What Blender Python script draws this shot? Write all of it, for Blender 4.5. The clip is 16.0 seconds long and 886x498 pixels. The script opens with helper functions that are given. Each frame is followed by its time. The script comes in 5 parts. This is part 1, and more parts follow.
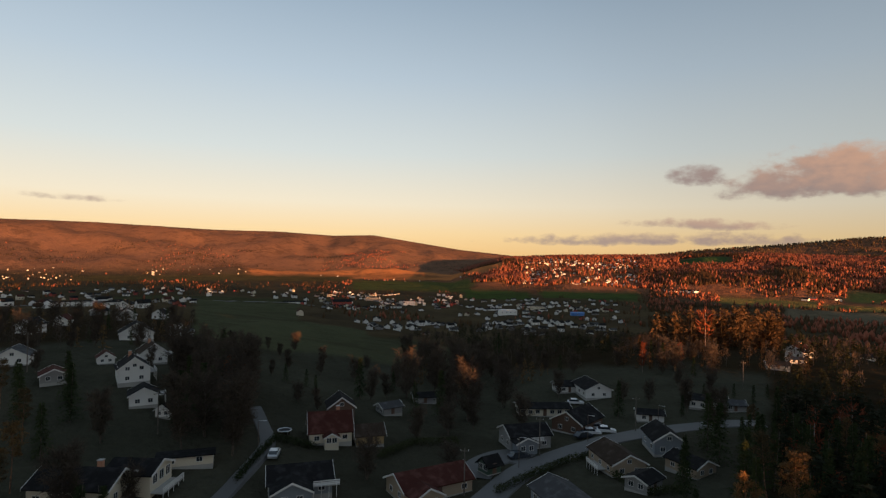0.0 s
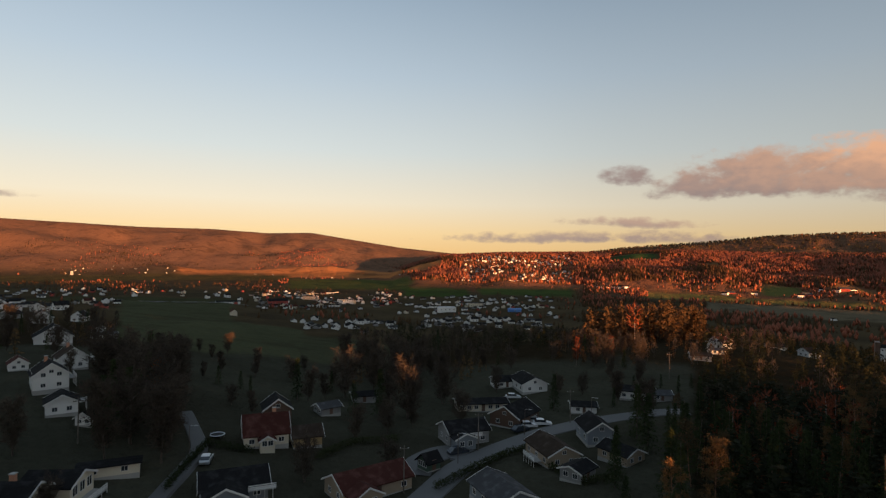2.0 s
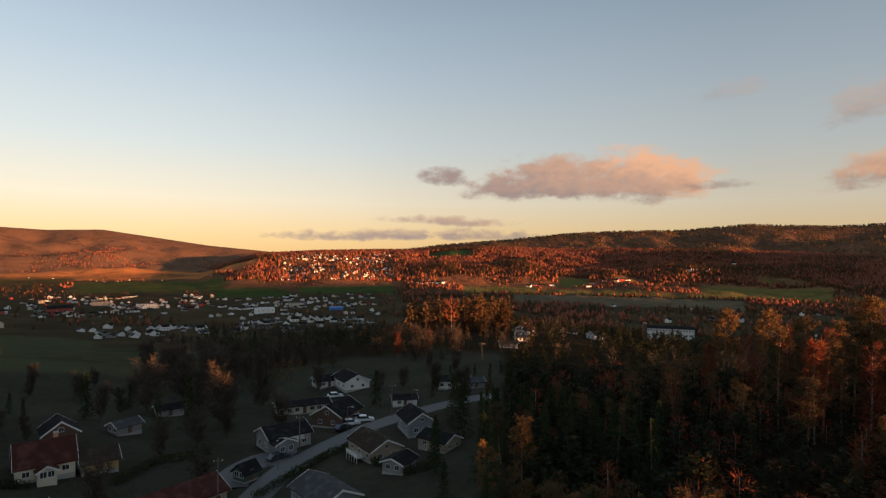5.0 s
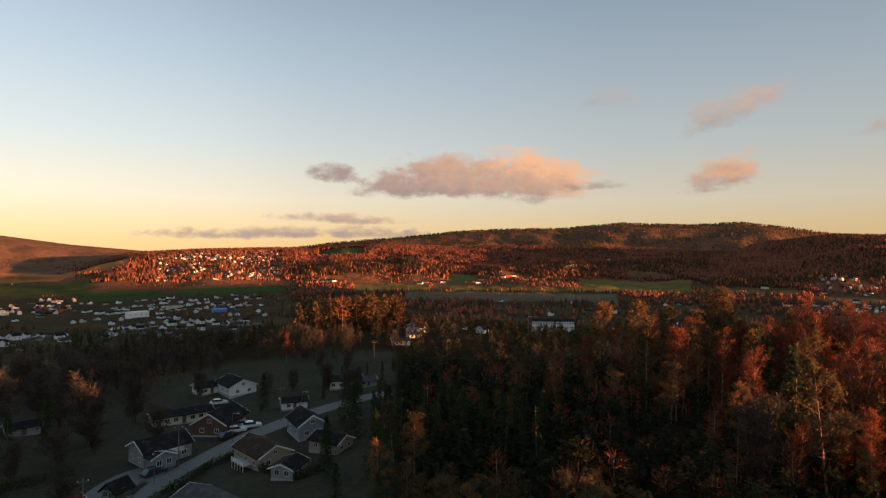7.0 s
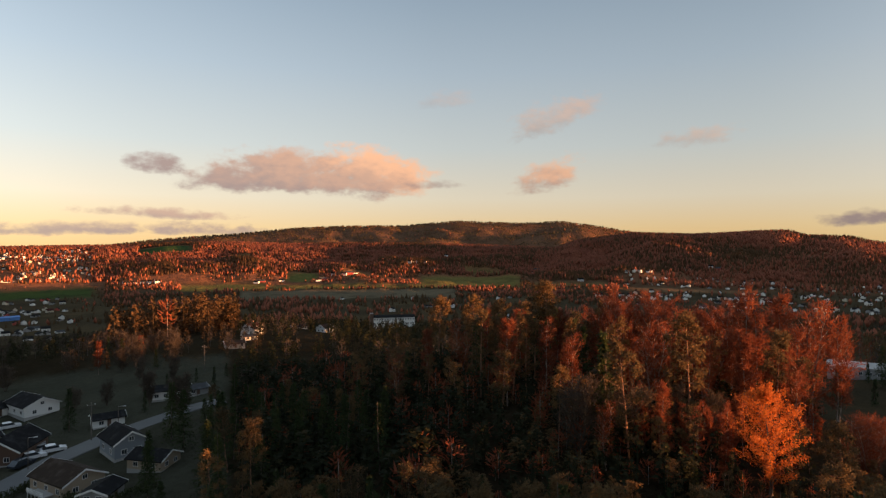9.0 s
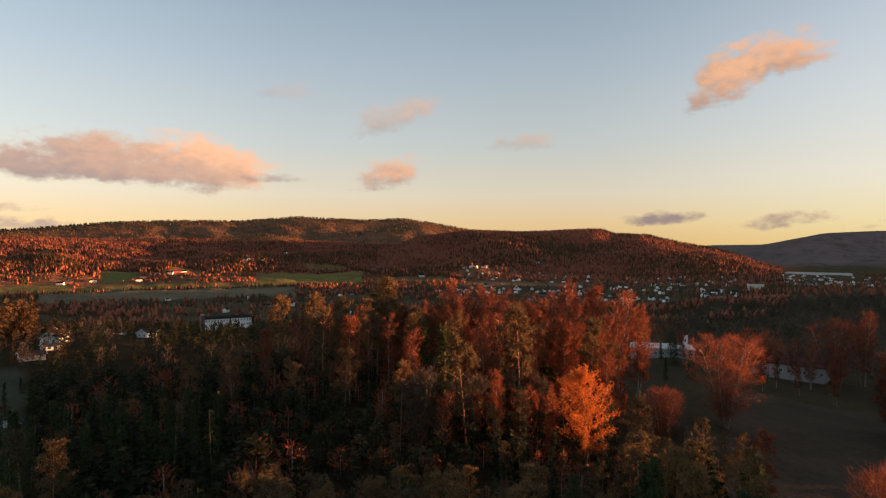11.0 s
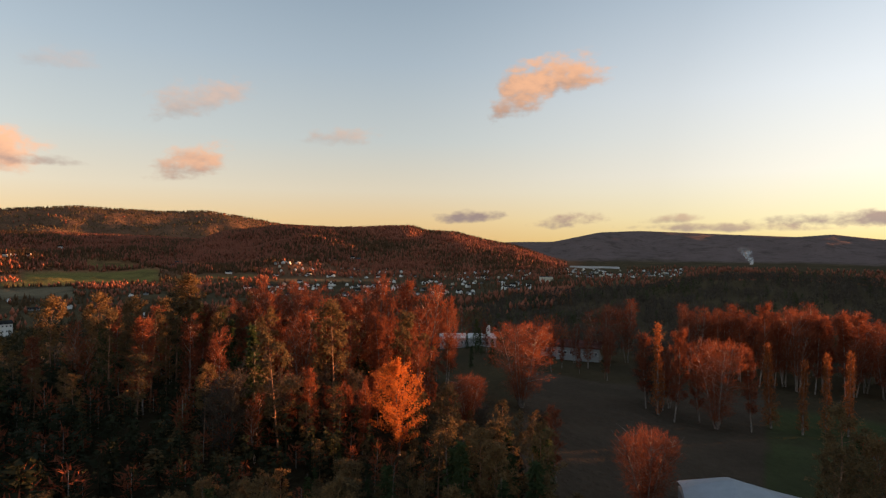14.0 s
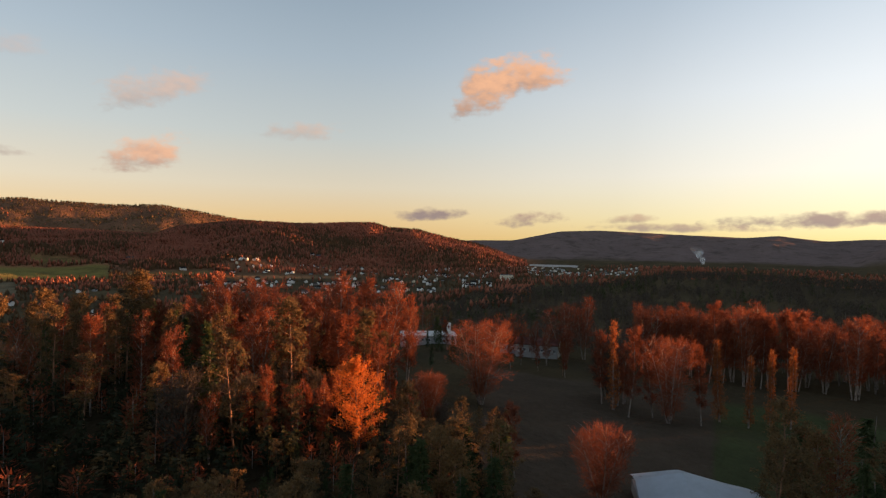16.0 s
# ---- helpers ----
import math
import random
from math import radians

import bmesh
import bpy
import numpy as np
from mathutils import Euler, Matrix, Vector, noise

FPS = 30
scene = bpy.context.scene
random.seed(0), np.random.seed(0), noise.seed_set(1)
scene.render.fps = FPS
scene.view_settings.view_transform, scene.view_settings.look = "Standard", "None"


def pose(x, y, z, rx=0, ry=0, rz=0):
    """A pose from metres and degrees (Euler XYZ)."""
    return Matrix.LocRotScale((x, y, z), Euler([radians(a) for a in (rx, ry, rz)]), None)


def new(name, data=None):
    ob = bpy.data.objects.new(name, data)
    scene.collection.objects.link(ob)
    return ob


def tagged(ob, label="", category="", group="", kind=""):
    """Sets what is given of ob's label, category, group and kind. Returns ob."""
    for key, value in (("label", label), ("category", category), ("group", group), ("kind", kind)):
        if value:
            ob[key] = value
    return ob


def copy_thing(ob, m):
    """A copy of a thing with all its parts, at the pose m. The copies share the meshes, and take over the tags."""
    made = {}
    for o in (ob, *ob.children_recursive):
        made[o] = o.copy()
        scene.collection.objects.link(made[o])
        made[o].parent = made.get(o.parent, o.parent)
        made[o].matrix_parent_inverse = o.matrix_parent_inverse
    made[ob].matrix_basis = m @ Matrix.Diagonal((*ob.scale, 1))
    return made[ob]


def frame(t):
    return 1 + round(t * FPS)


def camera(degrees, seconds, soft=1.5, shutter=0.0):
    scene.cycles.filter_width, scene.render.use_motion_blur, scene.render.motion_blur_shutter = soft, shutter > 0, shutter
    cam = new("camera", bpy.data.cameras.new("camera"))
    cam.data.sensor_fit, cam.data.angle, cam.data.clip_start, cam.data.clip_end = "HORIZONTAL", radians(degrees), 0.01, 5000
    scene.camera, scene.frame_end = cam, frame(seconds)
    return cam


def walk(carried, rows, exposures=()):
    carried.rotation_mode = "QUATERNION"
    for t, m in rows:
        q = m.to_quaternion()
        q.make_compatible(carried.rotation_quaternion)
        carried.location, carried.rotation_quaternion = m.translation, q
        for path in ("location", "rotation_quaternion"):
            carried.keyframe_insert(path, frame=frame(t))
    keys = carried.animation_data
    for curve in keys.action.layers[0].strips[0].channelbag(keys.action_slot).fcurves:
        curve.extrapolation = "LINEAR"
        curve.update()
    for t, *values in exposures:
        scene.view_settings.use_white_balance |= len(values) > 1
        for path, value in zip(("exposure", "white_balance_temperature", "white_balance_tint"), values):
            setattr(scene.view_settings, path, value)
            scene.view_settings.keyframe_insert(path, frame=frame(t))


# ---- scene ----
CAM_Z = 95.0

# the aircraft hovers at one spot and turns to the right
PATH = (
    (0.0, -0.01, 0.57, -1.15), (0.5, -3.74, 0.60, -1.03), (1.0, -5.15, 0.55, -0.95),
    (1.5, -5.71, 0.50, -0.96), (2.0, -6.14, 0.45, -0.99), (2.5, -6.46, 0.45, -1.00),
    (3.0, -6.74, 0.41, -1.01), (3.5, -8.08, 0.39, -1.04), (4.0, -13.04, 0.41, -0.90),
    (4.5, -19.12, 0.42, -0.71), (5.0, -23.99, 0.43, -0.48), (5.2, -25.90, 0.42, -0.42),
    (7.3, -36.40, 0.23, -0.09), (7.5, -37.61, 0.21, -0.08), (8.0, -40.82, 0.13, -0.07),
    (8.5, -45.38, 0.06, 0.01), (9.0, -50.78, -0.03, 0.10), (9.5, -55.18, -0.13, 0.10),
    (9.7, -56.90, -0.17, 0.10), (11.8, -72.20, -0.51, -0.04), (12.0, -73.68, -0.54, -0.07),
    (12.5, -76.95, -0.60, -0.16), (13.0, -79.74, -0.67, -0.23), (13.5, -82.65, -0.73, -0.32),
    (14.0, -85.07, -0.77, -0.41), (14.5, -86.65, -0.83, -0.59), (15.0, -87.57, -0.87, -0.71),
    (15.5, -88.39, -0.92, -0.88), (16.0, -88.96, -0.96, -0.98))

cam = camera(75.9, 16.0, soft=1.3)
walk(cam, [(t, pose(0, 0, CAM_Z, 90 + pitch, roll, yaw)) for t, yaw, pitch, roll in PATH],
     [(0.0, 0.0), (3.0, 0.04), (5.0, 0.15), (8.5, 0.36), (12.5, 0.52), (16.0, 0.50)])

# ---- light ----
SUN_AZ, SUN_EL = 150.0, 2.6      # degrees from +y towards +x, and above the horizon

sun = new("sun", bpy.data.lights.new("sun", "SUN"))
sun.data.energy, sun.data.angle, sun.data.color = 19.0, radians(0.6), (1.0, 0.42, 0.16)
sa, se = radians(SUN_AZ), radians(SUN_EL)
SUN_DIR = Vector((math.sin(sa) * math.cos(se), math.cos(sa) * math.cos(se), math.sin(se)))
sun.matrix_world = Matrix.Translation((0, 0, 400)) @ SUN_DIR.to_track_quat("Z", "Y").to_matrix().to_4x4()


class Nodes:
    """Short hand for building node trees."""

    def __init__(self, tree):
        self.tree = tree
        tree.nodes.clear()

    def add(self, kind, ins=None):
        n = self.tree.nodes.new(kind)
        for key, value in (ins or {}).items():
            self.put(n.inputs[key], value)
        return n

    def put(self, socket, value):
        if isinstance(value, bpy.types.NodeSocket):
            self.tree.links.new(value, socket)
        elif isinstance(value, (tuple, list)) and len(value) == 3 and len(socket.default_value) == 4:
            socket.default_value = (*value, 1.0)
        else:
            socket.default_value = value

    def math(self, op, a, b=0.0, c=0.0, clamp=False):
        n = self.add("ShaderNodeMath", {0: a, 1: b, 2: c})
        n.operation, n.use_clamp = op, clamp
        return n.outputs[0]

    def mix(self, fac, a, b, blend="MIX"):
        n = self.add("ShaderNodeMix")
        n.data_type, n.blend_type = "RGBA", blend
        self.put(n.inputs[0], fac), self.put(n.inputs[6], a), self.put(n.inputs[7], b)
        return n.outputs[2]

    def ramp(self, fac, stops):
        n = self.add("ShaderNodeValToRGB", {0: fac})
        el = n.color_ramp.elements
        while len(el) < len(stops):
            el.new(1.0)
        for e, (p, c) in zip(el, stops):
            e.position = p
            e.color = (*c, 1.0) if isinstance(c, (tuple, list)) else (c, c, c, 1.0)
        return n.outputs[0]

    def noise(self, vec, scale, detail=4.0, rough=0.55, out=0):
        ins = {"Scale": scale, "Detail": detail, "Roughness": rough}
        if vec is not None:
            ins["Vector"] = vec
        return self.add("ShaderNodeTexNoise", ins).outputs[out]

    def smooth(self, a, b, x):
        n = self.add("ShaderNodeMapRange", {0: x, 1: a, 2: b, 3: 0.0, 4: 1.0})
        n.interpolation_type = "SMOOTHSTEP"
        return n.outputs[0]


def srgb(r, g, b):
    return tuple((c / 255 / 12.92) if c <= 10 else ((c / 255 + 0.055) / 1.055) ** 2.4 for c in (r, g, b))


# clouds: azimuth, elevation, half width, half height in degrees, tilt, density, how much the low sun reaches them
CLOUDS = (
    (24.0, 7.6, 2.6, 1.4, 0.0, 1.15, 0.05), (31.6, 6.9, 4.6, 2.2, 0.12, 1.3, 0.3), (36.2, 7.5, 5.4, 2.7, -0.02, 1.35, 0.5), (43.4, 7.2, 5.8, 3.0, -0.1, 1.35, 1.0), (38.5, 6.4, 9.0, 1.6, 0.0, 1.2, 0.45),
    (50.5, 6.4, 3.4, 0.7, 0.03, 0.7, 0.1), (61.5, 7.0, 4.0, 2.1, 0.28, 0.95, 0.9), (61.8, 12.6, 5.0, 2.4, 0.3, 0.5, 0.8),
    (75.0, 10.1, 3.8, 1.5, 0.1, 0.45, 0.8), (95.8, 15.7, 5.4, 2.5, 0.12, 1.15, 1.0), (92.8, 14.0, 3.3, 3.0, 0.4, 1.15, 1.0), (51.0, 14.6, 3.0, 1.3, 0.1, 0.25, 0.7),
    (18.0, 1.75, 13.0, 0.85, 0.02, 0.9, 0.12), (24.0, 3.2, 6.5, 0.75, -0.02, 0.9, 0.3), (28.0, 1.6, 10.0, 0.6, 0.0, 0.8, 0.1),
    (87.4, 2.4, 3.8, 1.0, 0.06, 1.0, 0.05), (98.0, 2.1, 4.0, 1.0, 0.1, 0.95, 0.25), (107.0, 2.2, 3.2, 0.6, 0.06, 0.7, 0.4),
    (124.0, 2.1, 11.0, 0.95, 0.03, 0.95, 0.15), (-33.0, 4.2, 4.0, 0.5, 0.0, 0.7, 0.1), (112.0, 1.4, 9.0, 0.6, 0.0, 0.8, 0.2))

world = bpy.data.worlds.new("evening_sky")
scene.world = world
world.use_nodes = True
W = Nodes(world.node_tree)
geo = W.add("ShaderNodeTexCoord").outputs["Generated"]
sep = W.add("ShaderNodeSeparateXYZ", {0: geo})
elev = W.math("MULTIPLY", W.math("ARCSINE", sep.outputs[2]), 57.29578)
azim = W.math("MULTIPLY", W.math("ARCTAN2", sep.outputs[0], sep.outputs[1]), 57.29578)
air = W.add("ShaderNodeTexSky")
air.sky_type, air.sun_disc, air.sun_elevation, air.sun_rotation = "NISHITA", False, se, sa
air.altitude, air.air_density, air.dust_density, air.ozone_density = 200.0, 1.0, 1.5, 1.5
nishita = W.mix(1.0, air.outputs[0], (0.10, 0.10, 0.10), "MULTIPLY")
lift = W.math("DIVIDE", elev, 90.0, clamp=True)
away = W.ramp(lift, [(0.0, srgb(244, 200, 136)), (0.022, srgb(247, 214, 160)), (0.055, srgb(238, 225, 200)),
                     (0.11, srgb(210, 216, 214)), (0.19, srgb(182, 197, 209)), (0.29, srgb(149, 169, 188)), (1.0, srgb(142, 160, 180))])
near = W.ramp(lift, [(0.0, srgb(250, 226, 150)), (0.025, srgb(254, 242, 194)), (0.07, srgb(253, 248, 234)),
                     (0.15, srgb(234, 239, 243)), (0.24, srgb(200, 213, 226)), (0.33, srgb(166, 182, 200)), (1.0, srgb(142, 160, 180))])
dot = W.add("ShaderNodeVectorMath", {0: geo, 1: tuple(SUN_DIR)})
dot.operation = "DOT_PRODUCT"
turn = dot.outputs["Value"]
glow = W.smooth(0.3, 0.98, turn)
sky = W.mix(glow, away, near)
anti = W.math("ADD", W.math("MULTIPLY", glow, 0.13), W.math("MULTIPLY", W.smooth(0.55, 1.0, W.math("MULTIPLY", turn, -1.0)), 0.22))
sky = W.mix(1.0, sky, W.add("ShaderNodeCombineXYZ", {0: W.math("ADD", 1.0, anti), 1: W.math("ADD", 1.0, anti), 2: W.math("ADD", 1.0, anti)}).outputs[0], "MULTIPLY")
sky = W.mix(0.12, sky, nishita)

comb = W.add("ShaderNodeCombineXYZ", {0: azim, 1: W.math("MULTIPLY", elev, 1.7), 2: 0.0}).outputs[0]
puff = W.noise(comb, 0.33, 6.0, 0.6)
wisp = W.noise(comb, 0.8, 3.0, 0.5)
for c_az, c_el, c_w, c_h, c_tilt, c_den, c_lit in CLOUDS:
    u = W.math("SUBTRACT", azim, c_az)
    v = W.math("SUBTRACT", W.math("SUBTRACT", elev, c_el), W.math("MULTIPLY", u, c_tilt))
    un, vn = W.math("DIVIDE", u, c_w), W.math("DIVIDE", v, c_h)
    # flatter below than above
    vn = W.math("MULTIPLY", vn, W.math("ADD", 1.15, W.math("MULTIPLY", W.math("LESS_THAN", vn, 0.0), 0.45)))
    d2 = W.math("ADD", W.math("MULTIPLY", un, un), W.math("MULTIPLY", vn, vn))
    body = W.math("SUBTRACT", W.math("ADD", W.math("MULTIPLY", puff, 2.6), W.math("MULTIPLY", wisp, 0.9)), W.math("ADD", W.math("MULTIPLY", d2, 0.72), 0.95 - max(0.0, c_den - 1.0)))
    mask = W.math("MULTIPLY", W.smooth(0.0, 1.0, body), min(1.0, c_den), clamp=True)
    side = W.math("ADD", W.math("MULTIPLY", un, 0.35), W.math("ADD", W.math("MULTIPLY", vn, 0.45), W.math("MULTIPLY", W.math("SUBTRACT", wisp, 0.5), 0.9)))
    warm = W.math("MULTIPLY", W.smooth(-0.75, 0.5, side), c_lit)
    tone = W.mix(warm, srgb(160, 143, 138), srgb(253, 194, 154))
    sky = W.mix(mask, sky, tone)
# the low sky pales less towards the sun than clear air would
dim = W.ramp(W.math("MULTIPLY_ADD", turn, 0.5, 0.5), [(0.0, 0.98), (0.15, 0.97), (0.29, 0.85), (0.43, 0.74), (0.61, 0.68), (0.86, 0.65), (1.0, 0.8)])
sky = W.mix(W.smooth(50.0, 25.0, elev), sky, W.mix(1.0, sky, dim, "MULTIPLY"))
back = W.add("ShaderNodeBackground", {"Color": sky, "Strength": 1.0})
W.tree.links.new(back.outputs[0], W.add("ShaderNodeOutputWorld").inputs[0])

# ---- materials ----
def material(name, build):
    m = bpy.data.materials.new(name)
    m.use_nodes = True
    n = Nodes(m.node_tree)
    p = n.add("ShaderNodeBsdfPrincipled")
    last = build(n, p) or p
    n.tree.links.new(last.outputs[0], n.add("ShaderNodeOutputMaterial").inputs[0])
    return m


def bump(n, p, height, strength, distance):
    b = n.add("ShaderNodeBump", {"Height": height, "Strength": strength, "Distance": distance})
    n.put(p.inputs["Normal"], b.outputs[0])


def painted(name, colour, rough=0.6, grain=6.0, wear=0.16, boards=0.0):
    """Painted wood or plaster, with faint weathering and, where boards is set, the relief of cladding."""
    def build(n, p):
        co = n.add("ShaderNodeTexCoord").outputs["Object"]
        a, b = n.noise(co, 0.35, 3.0), n.noise(co, grain, 4.0)
        info = n.add("ShaderNodeObjectInfo").outputs["Random"]
        k = n.math("ADD", 1.0 - wear, n.math("MULTIPLY", n.math("ADD", n.math("MULTIPLY", a, 1.2), n.math("MULTIPLY", b, 0.8)), wear))
        k = n.math("MULTIPLY", k, n.math("ADD", 0.92, n.math("MULTIPLY", info, 0.14)))
        dirt = n.mix(1.0, colour, n.add("ShaderNodeCombineXYZ", {0: k, 1: k, 2: k}).outputs[0], "MULTIPLY")
        n.put(p.inputs["Base Color"], dirt), n.put(p.inputs["Roughness"], rough)
        if boards:
            z = n.add("ShaderNodeSeparateXYZ", {0: co}).outputs[2]
            bump(n, p, n.math("FRACT", n.math("MULTIPLY", z, 1.0 / boards)), 0.5, 0.02)
        else:
            bump(n, p, b, 0.25, 0.02)
    return material(name, build)


def tiled(name, colour, rough=0.9):
    """Roof tiles or shingles: rows, moss and bleached patches."""
    def build(n, p):
        co = n.add("ShaderNodeTexCoord").outputs["Object"]
        a, b = n.noise(co, 0.5, 4.0), n.noise(co, 5.0, 3.0)
        c = n.mix(n.smooth(0.45, 0.75, a), colour, tuple(min(1, v * 1.7 + 0.01) for v in colour))
        c = n.mix(n.math("MULTIPLY", n.smooth(0.55, 0.8, b), 0.5), c, (0.03, 0.035, 0.02))
        n.put(p.inputs["Base Color"], c), n.put(p.inputs["Roughness"], rough), n.put(p.inputs["Specular IOR Level"], 0.05)
        z = n.add("ShaderNodeSeparateXYZ", {0: co}).outputs[2]
        bump(n, p, n.math("FRACT", n.math("MULTIPLY", z, 5.5)), 0.7, 0.03)
    return material(name, build)


def foliage(name, low, high, rough=0.75, through_light=0.35):
    """Leaves, needles or twigs: every tuft its own shade, every tree its own too."""
    def build(n, p):
        one = n.add("ShaderNodeNewGeometry").outputs["Random Per Island"]
        tree = n.add("ShaderNodeObjectInfo").outputs["Random"]
        c = n.mix(n.math("ADD", n.math("MULTIPLY", one, 0.5), n.math("MULTIPLY", tree, 0.5)), low, high)
        n.put(p.inputs["Base Color"], c), n.put(p.inputs["Roughness"], rough)
        n.put(p.inputs["Specular IOR Level"], 0.05)
        thin = n.add("ShaderNodeBsdfTranslucent", {"Color": c})
        return n.add("ShaderNodeMixShader", {0: through_light, 1: p.outputs[0], 2: thin.outputs[0]})
    return material(name, build)


def bark(name, low, high, scale=3.0):
    def build(n, p):
        co = n.add("ShaderNodeTexCoord").outputs["Object"]
        v = n.add("ShaderNodeMapping", {"Vector": co, "Scale": (1.0, 1.0, 0.35)}).outputs[0]
        a = n.noise(v, scale, 5.0, 0.7)
        n.put(p.inputs["Base Color"], n.mix(n.smooth(0.38, 0.62, a), low, high)), n.put(p.inputs["Roughness"], 0.85)
        bump(n, p, a, 0.6, 0.04)
    return material(name, build)


def glassy(name, colour):
    def build(n, p):
        co = n.add("ShaderNodeObjectInfo").outputs["Random"]
        n.put(p.inputs["Base Color"], n.mix(co, colour, tuple(c * 2.2 for c in colour)))
        n.put(p.inputs["Roughness"], 0.06), n.put(p.inputs["Specular IOR Level"], 0.6)
    return material(name, build)


def metal(name, colour, rough=0.4, metallic=0.0):
    def build(n, p):
        co = n.add("ShaderNodeTexCoord").outputs["Object"]
        n.put(p.inputs["Base Color"], n.mix(n.noise(co, 2.0), tuple(c * 0.85 for c in colour), colour))
        n.put(p.inputs["Roughness"], rough), n.put(p.inputs["Metallic"], metallic)
    return material(name, build)


def ground_cover(n, p):
    co = n.add("ShaderNodeTexCoord").outputs["Object"]
    tint = n.add("ShaderNodeAttribute")
    tint.attribute_name = "cover"
    cover = tint.outputs["Color"]
    fine, mid, wide = n.noise(co, 0.6, 5.0, 0.65), n.noise(co, 0.06, 5.0, 0.6), n.noise(co, 0.008, 4.0)
    k = n.math("ADD", n.math("MULTIPLY", fine, 0.7), n.math("ADD", n.math("MULTIPLY", mid, 0.8), n.math("MULTIPLY", wide, 0.6)))
    c = n.mix(1.0, cover, n.add("ShaderNodeCombineXYZ", {0: k, 1: k, 2: k}).outputs[0], "MULTIPLY")
    c = n.mix(n.math("MULTIPLY", n.smooth(0.52, 0.7, mid), 0.25), c, (0.05, 0.036, 0.022))
    stand = n.noise(co, 0.014, 6.0, 0.68)
    c = n.mix(n.math("MULTIPLY", n.smooth(0.5, 0.62, stand), 0.38), c, (0.03, 0.026, 0.018))
    n.put(p.inputs["Base Color"], c), n.put(p.inputs["Roughness"], 1.0), n.put(p.inputs["Specular IOR Level"], 0.0)
    bump(n, p, n.math("ADD", fine, n.math("MULTIPLY", mid, 6.0)), 1.0, 0.9)


def asphalt(n, p):
    co = n.add("ShaderNodeTexCoord").outputs["Object"]
    a, b = n.noise(co, 0.25, 4.0), n.noise(co, 8.0, 3.0)
    n.put(p.inputs["Base Color"], n.mix(n.math("ADD", n.math("MULTIPLY", a, 0.7), n.math("MULTIPLY", b, 0.3)), (0.045, 0.044, 0.044), (0.085, 0.082, 0.078)))
    n.put(p.inputs["Roughness"], n.math("ADD", 0.5, n.math("MULTIPLY", a, 0.4)))
    bump(n, p, b, 0.3, 0.01)


def lake_water(n, p):
    co = n.add("ShaderNodeTexCoord").outputs["Object"]
    n.put(p.inputs["Base Color"], (0.02, 0.03, 0.035)), n.put(p.inputs["Roughness"], 0.38), n.put(p.inputs["IOR"], 1.33)
    bump(n, p, n.noise(co, 0.12, 4.0), 0.3, 0.5)


def smoky(n, p):
    co = n.add("ShaderNodeTexCoord").outputs["Object"]
    z = n.add("ShaderNodeSeparateXYZ", {0: co}).outputs[2]
    a = n.math("MULTIPLY", n.smooth(0.35, 0.75, n.noise(co, 0.12, 5.0, 0.6)), n.smooth(26.0, 1.0, z))
    n.put(p.inputs["Base Color"], (0.75, 0.77, 0.8)), n.put(p.inputs["Roughness"], 1.0)
    n.put(p.inputs["Alpha"], n.math("MULTIPLY", a, 0.95))


